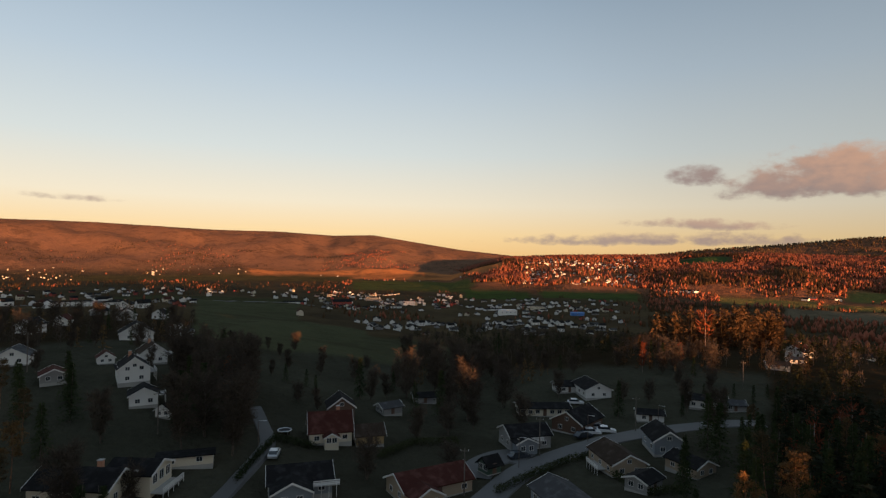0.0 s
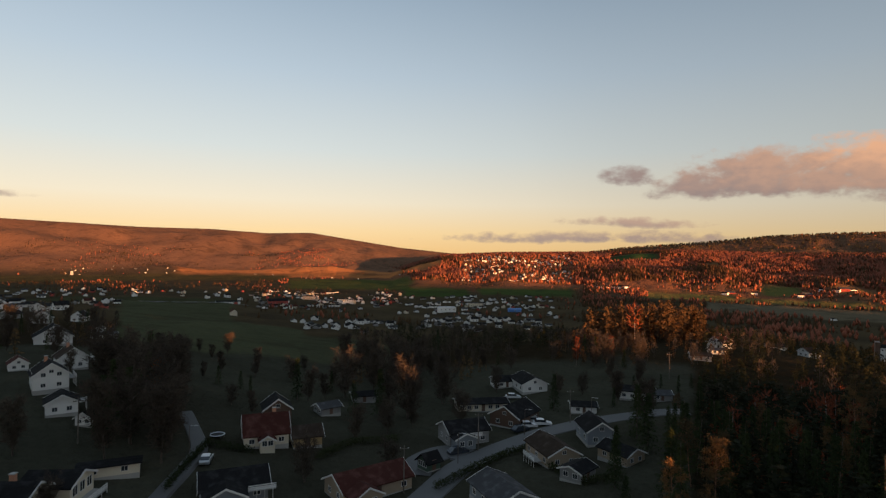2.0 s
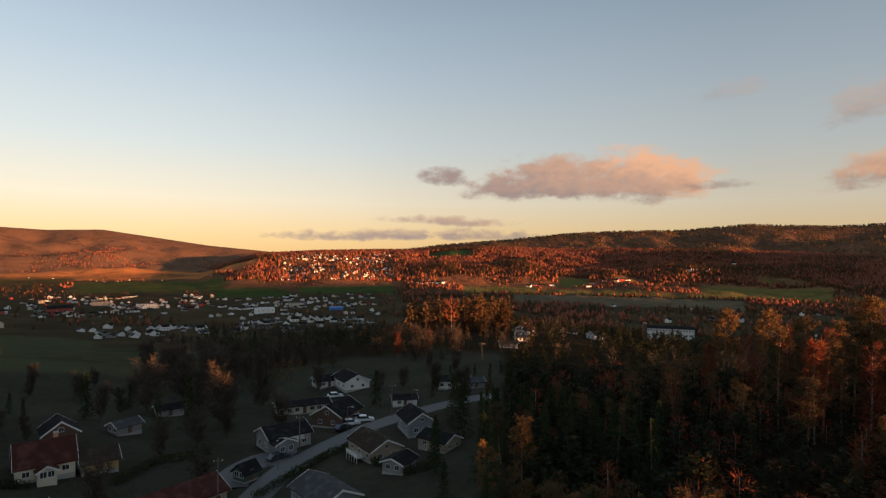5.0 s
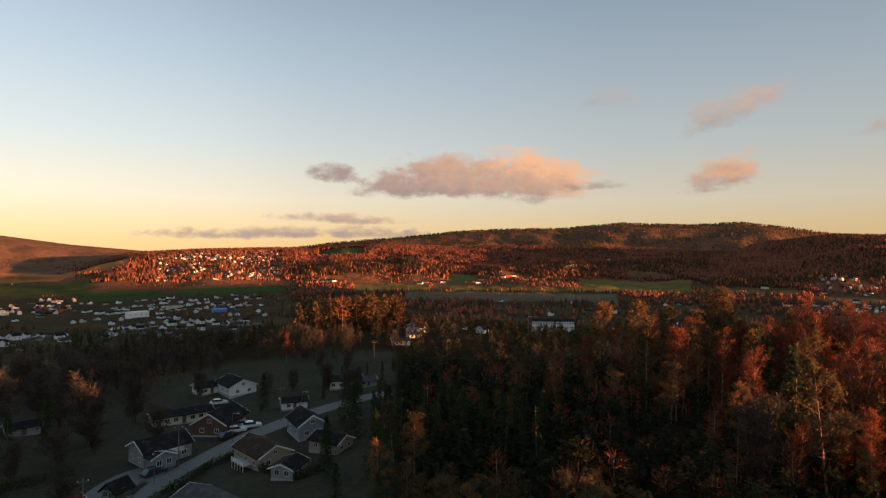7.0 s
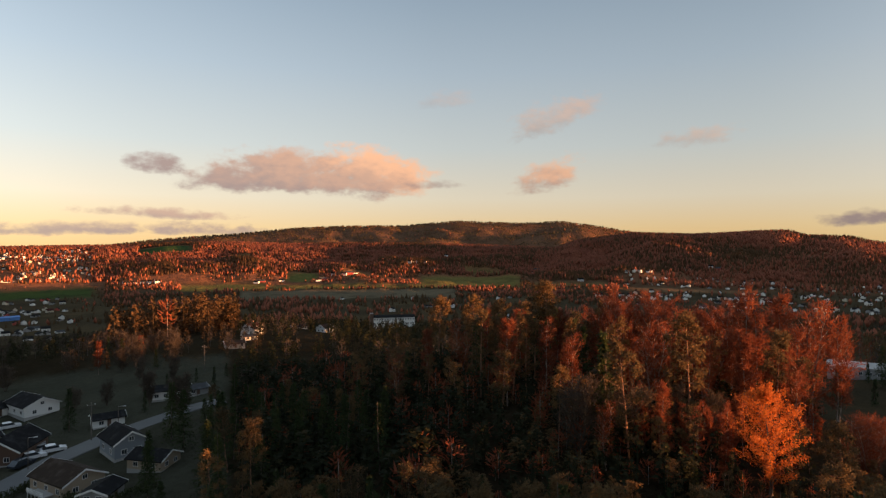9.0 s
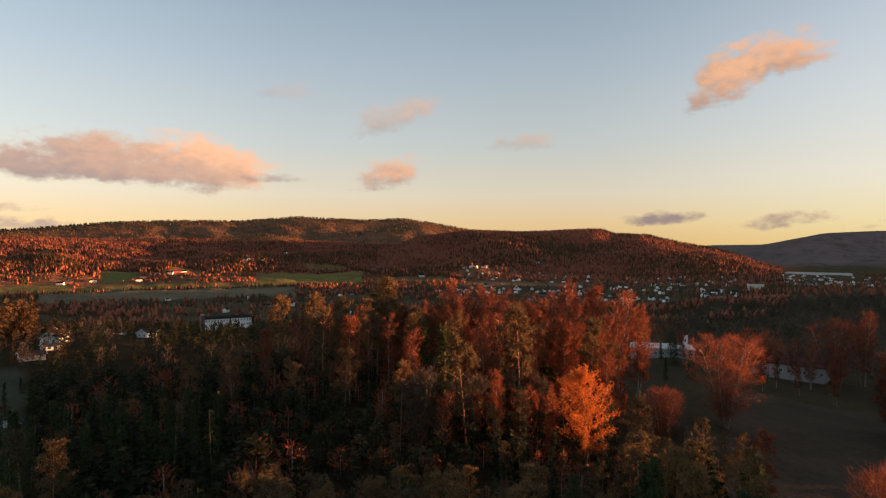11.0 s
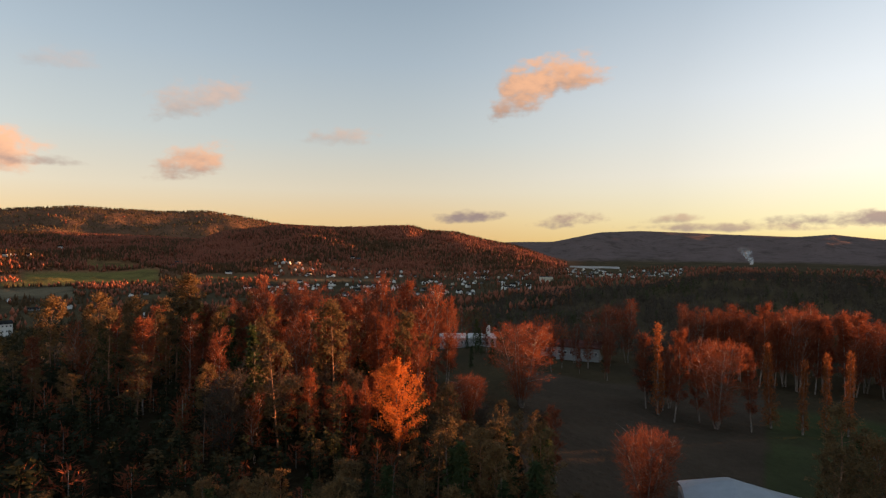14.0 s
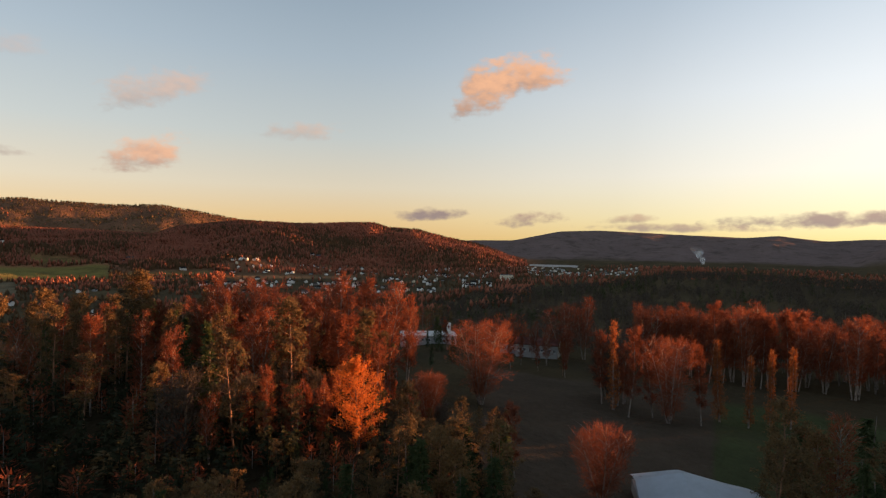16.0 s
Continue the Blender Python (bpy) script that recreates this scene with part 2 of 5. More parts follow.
M = {
    "ground": material("field_and_forest_floor", ground_cover), "asphalt": material("worn_asphalt", asphalt),
    "water": material("lake_water", lake_water), "smoke": material("bonfire_smoke", smoky),
    "white": painted("white_boards", (0.64, 0.63, 0.60), boards=0.15), "cream": painted("cream_boards", (0.52, 0.46, 0.35), boards=0.15),
    "beige": painted("beige_boards", (0.28, 0.215, 0.15), boards=0.15), "greyblue": painted("grey_blue_boards", (0.17, 0.19, 0.21), boards=0.15),
    "yellow": painted("ochre_boards", (0.32, 0.22, 0.10), boards=0.15), "red": painted("red_boards", (0.30, 0.045, 0.03), boards=0.15),
    "brown": painted("brown_stained_boards", (0.10, 0.055, 0.035), boards=0.15), "grey": painted("grey_boards", (0.21, 0.205, 0.20), boards=0.15),
    "green": painted("dark_green_boards", (0.05, 0.085, 0.06), boards=0.15), "trim": painted("white_trim", (0.58, 0.57, 0.54), 0.5),
    "concrete": painted("concrete", (0.30, 0.29, 0.27), 0.85, 9.0, 0.3), "brick": painted("chimney_brick", (0.42, 0.20, 0.12), 0.85, 12.0, 0.4),
    "rf_dark": tiled("dark_roof_tiles", (0.012, 0.0115, 0.012)), "rf_red": tiled("red_roof_tiles", (0.050, 0.018, 0.014)),
    "rf_brown": tiled("brown_roof_tiles", (0.034, 0.024, 0.018)), "rf_grey": tiled("grey_roof_sheets", (0.05, 0.05, 0.052)),
    "rf_snow": painted("pale_roof_membrane", (0.46, 0.49, 0.53), 0.5, 1.5, 0.25),
    "glass": glassy("window_glass", (0.02, 0.024, 0.028)), "tarp": painted("blue_tarpaulin", (0.05, 0.16, 0.42), 0.4),
    "pine": foliage("pine_needles", (0.034, 0.036, 0.024), (0.17, 0.098, 0.04)), "spruce": foliage("spruce_needles", (0.018, 0.03, 0.014), (0.05, 0.062, 0.024)),
    # spruce needles darkened to paint the shade inside the woods
    "thicket": foliage("shade_dark_needles", (0.014, 0.018, 0.010), (0.036, 0.036, 0.018)),
    # copies for far woods: twigs brightened, conifers browned as if in evening sun
    "lit_toned_twig": foliage("far_birch_lit_tone", (0.25, 0.088, 0.054), (0.33, 0.118, 0.068)), "lit_toned_pine": foliage("far_conifer_lit_tone", (0.045, 0.034, 0.018), (0.12, 0.064, 0.03)),
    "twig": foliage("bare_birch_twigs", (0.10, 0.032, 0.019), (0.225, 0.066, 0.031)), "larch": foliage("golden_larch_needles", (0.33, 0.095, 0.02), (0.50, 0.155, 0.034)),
    "rust": foliage("withered_leaves", (0.17, 0.058, 0.022), (0.31, 0.105, 0.034)), "drab": foliage("garden_and_shade_twigs", (0.042, 0.034, 0.027), (0.095, 0.073, 0.055)), "hedge": foliage("hedge_leaves", (0.02, 0.03, 0.014), (0.055, 0.06, 0.025)),
    "bark_pine": bark("pine_bark", (0.06, 0.034, 0.022), (0.24, 0.11, 0.055)), "bark_birch": bark("birch_bark", (0.08, 0.06, 0.05), (0.25, 0.20, 0.165), 5.0),
    "bark_dark": bark("dark_bark", (0.04, 0.03, 0.022), (0.10, 0.075, 0.055)),
    "pole": bark("weathered_pole", (0.05, 0.042, 0.034), (0.11, 0.09, 0.07)), "steel": metal("galvanised_steel", (0.5, 0.5, 0.5), 0.4, 0.9),
    "tyre": metal("rubber", (0.015, 0.015, 0.015), 0.9), "car_white": metal("white_car_paint", (0.6, 0.6, 0.6), 0.25),
    "car_dark": metal("dark_car_paint", (0.03, 0.035, 0.045), 0.2), "car_red": metal("red_car_paint", (0.35, 0.03, 0.02), 0.25),
    "car_silver": metal("silver_car_paint", (0.45, 0.46, 0.47), 0.3, 0.5),
}

# ---- mesh helpers ----
def tri_mesh(name, verts, tris, mat):
    """A triangle mesh from arrays."""
    me = bpy.data.meshes.new(name)
    verts, tris = np.asarray(verts, np.float32), np.asarray(tris, np.int32)
    me.vertices.add(len(verts)), me.loops.add(tris.size), me.polygons.add(len(tris))
    me.vertices.foreach_set("co", verts.ravel())
    me.loops.foreach_set("vertex_index", tris.ravel())
    me.polygons.foreach_set("loop_start", np.arange(0, tris.size, 3, dtype=np.int32))
    me.update(calc_edges=True)
    me.materials.append(mat)
    return me


def part(name, bm, mat, parent, label=""):
    """Links a bmesh, or a mesh, as one object under a thing or a part."""
    if isinstance(bm, bmesh.types.BMesh):
        me = bpy.data.meshes.new(name)
        bm.to_mesh(me)
        bm.free()
        me.materials.append(mat)
    else:
        me = bm
    ob = new(name, me)
    ob.parent = parent
    if label:
        tagged(ob, label)
    return ob


def thing(name, m, label, category, group="", kind=""):
    ob = new(name)
    ob.matrix_basis = m
    return tagged(ob, label, category, group, kind)


def box(bm, x0, x1, y0, y1, z0, z1, bevel=0.0):
    made = bmesh.ops.create_cube(bm, size=1.0, matrix=Matrix.Translation(((x0 + x1) / 2, (y0 + y1) / 2, (z0 + z1) / 2)) @ Matrix.Diagonal((x1 - x0, y1 - y0, z1 - z0, 1)))
    if bevel:
        edges = list({e for v in made["verts"] for e in v.link_edges})
        bmesh.ops.bevel(bm, geom=edges, offset=bevel, segments=1, affect="EDGES")
    return bm


def boxed(*a, bevel=0.0):
    return box(bmesh.new(), *a, bevel=bevel)


def prism(bm, outline, axis_vec):
    """An outline (points in order) pushed out along a vector."""
    a = [bm.verts.new(p) for p in outline]
    b = [bm.verts.new(Vector(p) + Vector(axis_vec)) for p in outline]
    bm.faces.new(a), bm.faces.new(b[::-1])
    for i in range(len(a)):
        j = (i + 1) % len(a)
        bm.faces.new((a[j], a[i], b[i], b[j]))
    bmesh.ops.recalc_face_normals(bm, faces=bm.faces)
    return bm


def tube(points, radii, sides):
    """Vertices and triangles of a tapered tube along points."""
    pts = np.asarray(points, float)
    v, f = [], []
    for i, (p, r) in enumerate(zip(pts, radii)):
        d = pts[min(i + 1, len(pts) - 1)] - pts[max(i - 1, 0)]
        d /= np.linalg.norm(d) + 1e-9
        a = np.cross(d, (0.31, 0.95, 0.05))
        a /= np.linalg.norm(a) + 1e-9
        b = np.cross(d, a)
        for k in range(sides):
            w = 2 * math.pi * k / sides
            v.append(p + r * (math.cos(w) * a + math.sin(w) * b))
        if i:
            o, q = (i - 1) * sides, i * sides
            for k in range(sides):
                m = (k + 1) % sides
                f += [(o + k, o + m, q + k), (o + m, q + m, q + k)]
    top = (len(pts) - 1) * sides
    f += [(top, top + k, top + k + 1) for k in range(1, sides - 1)]
    return np.array(v), np.array(f)


def join(pieces):
    vs, fs, n = [], [], 0
    for v, f in pieces:
        vs.append(v), fs.append(np.asarray(f) + n)
        n += len(v)
    return np.concatenate(vs), np.concatenate(fs)

# ---- the lie of the land ----
def ease(a, b, x):
    t = np.clip((x - a) / (b - a), 0, 1)
    return t * t * (3 - 2 * t)


WAVES = [(random.Random(5 + i).uniform(0, math.tau), random.Random(50 + i).uniform(0, math.tau)) for i in range(40)]


def rough(x, y, size, seed=0, octaves=3):
    """Smooth irregular relief, about -1 to 1, with features of that size in metres."""
    out, amp, tot = 0.0, 1.0, 0.0
    for o in range(octaves):
        for k in range(4):
            a, ph = WAVES[(seed * 7 + o * 4 + k) % 40]
            s = math.tau / (size * (0.8 + 0.17 * k))
            out = out + amp * np.sin((x * math.cos(a) + y * math.sin(a)) * s + ph + 1.3 * np.sin((y * math.cos(a) - x * math.sin(a)) * s * 0.7 + ph * 2))
        tot += 2.2 * amp
        amp *= 0.5
        size *= 0.45
    return out / tot


# hills: distance of foot, crest and far side, height of the trees on them, and how high they stand over the horizon, by bearing
HILLS = {
    "west": (2200, 4250, 5200, 6, ((-75, 1.2), (-50, 2.2), (-31.5, 2.3), (-22, 2.0), (-16, 2.0), (-11, 1.75), (-7, 1.9), (-3, 1.3), (1.7, 0.6), (7, 0.1), (11, -0.8), (16, -1.4))),
    "village": (1380, 2650, 3300, 14, ((1, -1.6), (6, -0.05), (12, 0.28), (22, 0.5), (29, 0.8), (36, 0.62), (44, 0.7), (50, 0.6), (56, 0.42), (61, 0.2), (68, -0.4), (76, -1.5))),
    "mountain": (2900, 4200, 5200, 6, ((19, 0.2), (23.6, 0.85), (31, 1.5), (36.5, 2.08), (41, 2.3), (46.7, 2.35), (52.4, 2.83), (58.4, 2.55), (62.5, 2.72), (66, 2.2), (70.3, 1.4), (76, 0.2), (82, -0.8))),
    "spur": (1500, 2250, 3100, 14, ((60, -0.6), (64, 0.9), (69.5, 1.6), (74.6, 1.4), (80, 1.65), (82, 1.7), (83.6, 1.22), (86.3, 1.12), (90, 0.2), (92.2, -0.15), (94.7, -1.0), (97.6, -2.2), (100, -3.4))),
    "lakeside": (2440, 4350, 5200, 4, ((84, -0.6), (92, 0.04), (96, 0.1), (100.5, 1.05), (104, 1.2), (111, 0.9), (117, 0.66), (119.5, 0.86), (123, 0.45), (126, 0.64), (135, 0.5), (160, 0.6), (180, 0.4))),
    # ridge added beyond the view, its crest shaped to shade the valley
    "shade_ridge": (2300, 3200, 4000, 0, ((122, -4.0), (127.3, 0.3), (128.2, 0.9), (130, 1.95), (134, 2.05), (140, 2.0), (143.5, 2.14), (145.2, 2.16), (145.6, 2.1), (145.85, 2.02), (146.1, 2.05), (146.6, 2.11), (147.4, 2.11), (148.2, 1.93), (149.2, 1.95), (150.5, 2.1), (168, 2.05), (190, 1.9), (215, 1.4), (240, 0.0))),
    "wooded": (300, 640, 1050, 13, ((84, -9), (92, -5.2), (98, -4.3), (102, -4.0), (106, -3.4), (110, -2.45), (116, -2.1), (120, -2.2), (124, -2.5), (130, -2.3), (145, -1.6), (165, -2.0), (180, -3.0))),
}


def land(x, y):
    """Height of the ground over the valley floor."""
    x, y = np.asarray(x, float), np.asarray(y, float)
    az, r = np.degrees(np.arctan2(x, y)), np.hypot(x, y)
    z = np.interp(r, (0, 60, 120, 180, 250, 350, 500, 700, 900, 1200, 6000), (52, 53, 53, 51, 46, 36, 25, 12, 4, 0, 0))
    z = z + ease(4, -30, az) * np.interp(r, (0, 90, 150, 260, 400, 800, 1800), (0, 3, 14, 18, 25, 23, 0)) * ease(-150, -110, az)
    kx, ky = 108 * math.sin(radians(63)), 108 * math.cos(radians(63))
    z = z + 14 * np.exp(-((x - kx) ** 2 + (y - ky) ** 2) / (2 * 48.0 ** 2))
    kx, ky = 285 * math.sin(radians(30)), 285 * math.cos(radians(30))
    z = z + 14 * np.exp(-((x - kx) ** 2 + (y - ky) ** 2) / (2 * 78.0 ** 2))
    along, across = -(0.5 * x - 0.866 * y), 0.866 * x + 0.5 * y      # unseen wooded rise south of the lane, added to shade it; notch passes sun
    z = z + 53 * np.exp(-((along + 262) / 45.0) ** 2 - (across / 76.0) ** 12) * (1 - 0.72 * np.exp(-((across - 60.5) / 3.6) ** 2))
    z = z + rough(x, y, 90, 1) * np.interp(r, (0, 100, 400, 2000), (0.5, 0.8, 1.8, 2.5))
    for foot, crest, end, trees, line in HILLS.values():
        bearing = az % 360 if line[0][0] > 0 else az
        top = CAM_Z + crest * np.tan(np.radians(np.interp(bearing, [a for a, _ in line], [e for _, e in line], left=-12, right=-12))) - trees
        wob = rough(x, y, 700 if crest > 1000 else 160, 3)
        up = ease(foot, crest, r + wob * 0.10 * (crest - foot) * ease(crest, crest * 0.9, r)) * 0.75 + 0.25 * np.clip((r - foot) / (crest - foot), 0, 1)
        rise = np.where(r < crest, up, 1 - 0.7 * ease(crest, end, r))
        z = np.maximum(z, z + (top - z) * rise + (wob * (0.006 if crest < 3000 else 0.0035) * crest + ((0.003 if crest < 3000 else 0.0016) * crest * rough(x, y, 0.05 * crest, 5))) * rise * (1 - rise) * 3)
    bay = ease(97.2, 97.9, az) * ease(102.8, 102.2, az) + ease(122.6, 123.4, az) * ease(129, 127.5, az)
    wet = ease(1945, 1975, r + 12 * rough(x, y, 120, 4)) * ease(2420, 2390, r) * bay
    return z - wet * (z + 9)


def spot(az, r):
    a = radians(az)
    return r * math.sin(a), r * math.cos(a)


def at(az, r, turn=0.0, up=0.0):
    """A pose on the ground, that many metres away in that bearing, facing the camera when turn is 0."""
    x, y = spot(az, r)
    return pose(x, y, float(land(x, y)) + up, 0, 0, -az + turn)


# what grows or is tilled where: bearing and distance limits, slant, colour
# far fields are reddened in colour to stand in for grazing sun on grass
PLOTS = (
    (-23.5, -14, 215, 1000, 0.0, (0.06, 0.062, 0.034)), (-14.2, -7.5, 215, 430, 0.0, (0.06, 0.062, 0.034)), (-7.7, 1.0, 215, 370, 0.0, (0.055, 0.056, 0.032)), (-9, 3, 1450, 1950, 0.0, (0.075, 0.075, 0.024)), (2, 9, 1250, 1500, 0.0, (0.045, 0.065, 0.02)),
    (10, 19, 1330, 1560, 0.0, (0.05, 0.07, 0.022)), (26, 33.5, 1380, 1560, 0.0, (0.135, 0.108, 0.035)), (34, 43, 1390, 1500, 0.0, (0.135, 0.108, 0.035)),
    (48.5, 58.5, 1400, 1640, 0.0, (0.135, 0.108, 0.035)), (43, 49, 1390, 1460, 0.0, (0.135, 0.108, 0.035)), (31, 52, 1090, 1330, 0.0, (0.12, 0.095, 0.06)),
    (35.5, 38.5, 1600, 1700, 0.0, (0.10, 0.095, 0.03)), (41, 43.5, 1620, 1720, 0.0, (0.15, 0.09, 0.035)), (53, 57, 1720, 1800, 0.0, (0.12, 0.095, 0.03)), (60, 67, 1420, 1500, 0.0, (0.12, 0.085, 0.035)),
    # the strong orange plots below have the evening sun painted in
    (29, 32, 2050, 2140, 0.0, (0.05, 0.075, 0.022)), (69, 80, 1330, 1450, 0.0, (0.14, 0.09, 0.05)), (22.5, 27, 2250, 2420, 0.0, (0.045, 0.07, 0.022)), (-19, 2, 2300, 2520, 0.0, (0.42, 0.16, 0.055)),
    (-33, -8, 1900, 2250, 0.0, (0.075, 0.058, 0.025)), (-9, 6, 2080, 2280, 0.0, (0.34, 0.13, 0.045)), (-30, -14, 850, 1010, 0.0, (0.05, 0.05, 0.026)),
    (93, 115, 74, 190, 0.0, (0.052, 0.038, 0.027)), (115, 130, 90, 175, 0.0, (0.04, 0.044, 0.02)), (-40, 30, 40, 215, 0.0, (0.045, 0.044, 0.031)))


def cover(x, y):
    az, r = np.degrees(np.arctan2(x, y)), np.hypot(x, y)
    c = np.empty(x.shape + (3,))
    t = 0.5 + 0.5 * rough(x, y, 260, 2)
    c[...] = np.array((0.05, 0.038, 0.024)) * (1 - t[..., None]) + np.array((0.075, 0.055, 0.03)) * t[..., None]
    # ground colour darkened within about 400 m, less so past bearing 80
    near_dark = ease(420, 300, r) * (1 - 0.45 * ease(78, 88, az))
    c = c * (1 - 0.6 * near_dark[..., None])
    # forest floor of the far slopes, tinted red as though the sun reached it
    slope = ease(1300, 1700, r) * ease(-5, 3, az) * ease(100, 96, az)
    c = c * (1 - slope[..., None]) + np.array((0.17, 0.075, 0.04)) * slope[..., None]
    # west hill heath, its colour lifted to carry the orange haze as well
    hazy_heath = ease(2280, 2650, r) * ease(14, 9, az) * ease(-80, -70, az)
    c = c * (1 - hazy_heath[..., None]) + np.array((0.15, 0.082, 0.05)) * hazy_heath[..., None]
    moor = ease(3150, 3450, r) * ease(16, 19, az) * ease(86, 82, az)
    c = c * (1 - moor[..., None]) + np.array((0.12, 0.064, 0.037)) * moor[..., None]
    # haze over the lakeside hills, put into their ground colour
    far_haze = ease(2480, 2700, r) * ease(88, 91, az)
    c = c * (1 - far_haze[..., None]) + np.array((0.12, 0.086, 0.077)) * far_haze[..., None]
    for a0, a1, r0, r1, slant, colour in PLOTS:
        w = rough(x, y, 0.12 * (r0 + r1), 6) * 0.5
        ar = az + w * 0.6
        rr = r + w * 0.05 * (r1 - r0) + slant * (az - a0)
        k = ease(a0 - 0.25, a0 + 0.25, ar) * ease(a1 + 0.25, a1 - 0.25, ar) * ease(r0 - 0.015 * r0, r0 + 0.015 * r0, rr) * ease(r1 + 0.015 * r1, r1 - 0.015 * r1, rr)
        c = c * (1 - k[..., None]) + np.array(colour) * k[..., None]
    return c


def ground():
    seen = np.arange(-46, 156.51, 0.45)
    rest = np.arange(159, 314 - 0.1, 3.0)
    azs = np.concatenate([seen, rest])
    rs = np.concatenate([[4.0], np.geomspace(12, 4900, 175)])
    a, r = np.meshgrid(np.radians(azs), rs)
    x, y = r * np.sin(a), r * np.cos(a)
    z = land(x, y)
    n = len(azs)
    v = np.stack([x, y, z], -1).reshape(-1, 3)
    v = np.concatenate([v, [[0, 0, float(land(0.0, 0.1))]]])
    i, j = np.meshgrid(np.arange(len(rs) - 1), np.arange(n), indexing="ij")
    p, q = (i * n + j).ravel(), (i * n + (j + 1) % n).ravel()
    tris = np.concatenate([np.stack([p, q, p + n], 1), np.stack([q, q + n, p + n], 1)])
    k = np.arange(n)
    tris = np.concatenate([tris, np.stack([np.full(n, len(v) - 1), (k + 1) % n, k], 1)])[:, ::-1]
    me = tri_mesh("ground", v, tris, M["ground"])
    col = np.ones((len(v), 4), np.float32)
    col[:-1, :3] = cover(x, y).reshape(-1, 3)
    col[-1, :3] = (0.04, 0.04, 0.02)
    attr = me.color_attributes.new("cover", "FLOAT_COLOR", "POINT")
    attr.data.foreach_set("color", col.ravel())
    me.polygons.foreach_set("use_smooth", np.ones(len(me.polygons), bool))
    tagged(new("ground", me), "rolling valley floor, fields and wooded hills", "ground", kind="structure")


ground()

# the lake
bm = bmesh.new()
rim = [(math.sin(radians(a)) * 1900, math.cos(radians(a)) * 1900, -2.0) for a in range(92, 155, 3)]
rim += [(math.sin(radians(a)) * 2470, math.cos(radians(a)) * 2470, -2.0) for a in range(152, 89, -3)]
bm.faces.new([bm.verts.new(p) for p in rim[::-1]])
bmesh.ops.recalc_face_normals(bm, faces=bm.faces)
lake = part("water", bm, M["water"], None)
tagged(lake, "calm lake reflecting the bright evening sky", "lake", kind="structure")

# ---- trees ----
def blades(c, d, length, width, rng):
    """One thin triangle for each foot c and direction d."""
    n = len(c)
    d = d / (np.linalg.norm(d, axis=1, keepdims=True) + 1e-9)
    s = np.cross(d, rng.normal(size=(n, 3)))
    s /= np.linalg.norm(s, axis=1, keepdims=True) + 1e-9
    length, width = np.broadcast_to(length, n)[:, None], np.broadcast_to(width, n)[:, None]
    v = np.stack([c - s * width / 2, c + s * width / 2, c + d * length], 1).reshape(-1, 3)
    return v, np.arange(3 * n).reshape(-1, 3)


def limb(start, direction, length, radius, rng, bend=0.0, steps=4, sides=4, wander=0.09):
    p, d = np.array(start, float), np.array(direction, float)
    d /= np.linalg.norm(d)
    pts, rad = [p.copy()], [radius]
    for i in range(steps):
        d = d + rng.normal(size=3) * wander + np.array((0, 0, bend))
        d /= np.linalg.norm(d)
        p = p + d * length / steps
        pts.append(p.copy())
        rad.append(radius * (1 - (i + 1) / steps * 0.8))
    return pts, tube(pts, rad, sides)


def pine_mesh(seed, h=18.0, bare=0.5, spread=2.6, clumps=6, per=23):
    rng = np.random.default_rng(seed)
    trunk, t = limb((0, 0, -0.5), (rng.normal() * 0.03, rng.normal() * 0.03, 1), h + 0.2, 0.2, rng, 0.02, 7, 7, 0.025)
    wood, crown = [t], []
    z = np.array([p[2] for p in trunk])
    axis = np.array(trunk)
    for i in range(19):
        f = bare + (0.985 - bare) * (i + rng.random() * 0.6) / 19
        a = i * 2.4 + rng.random()
        at_z = f * h
        p = np.array([np.interp(at_z, z, axis[:, k]) for k in range(3)])
        g = (f - bare) / (1 - bare)
        ln = spread * (0.45 + 0.75 * math.sin(math.pi * min(1, 0.18 + g * 0.8))) * rng.uniform(0.65, 1.15)
        pts, w = limb(p, (math.cos(a), math.sin(a), 0.25 + 0.5 * g), ln, 0.055, rng, 0.10, 3, 3)
        wood.append(w)
        for k in range(clumps):
            q = pts[-1] + (pts[1] - pts[-1]) * rng.random() ** 1.5 + rng.normal(size=3) * (0.30, 0.30, 0.2)
            d = rng.normal(size=(per, 3)) + (0, 0, 0.35)
            d /= np.linalg.norm(d, axis=1, keepdims=True)
            puff = rng.uniform(0.45, 0.85)
            c = q + d * puff * rng.uniform(0.0, 1.0, (per, 1)) * (1, 1, 0.8) + rng.normal(size=(per, 3)) * 0.12
            crown.append(blades(c, d + rng.normal(size=(per, 3)) * 0.3, rng.uniform(0.26, 0.5, per), 0.23, rng))
    top = axis[-1] + rng.normal(size=(per * 3, 3)) * (0.5, 0.5, 0.5)
    crown.append(blades(top, rng.normal(size=(per * 3, 3)) + (0, 0, 0.5), 0.6, 0.2, rng))
    return join(wood), join(crown)


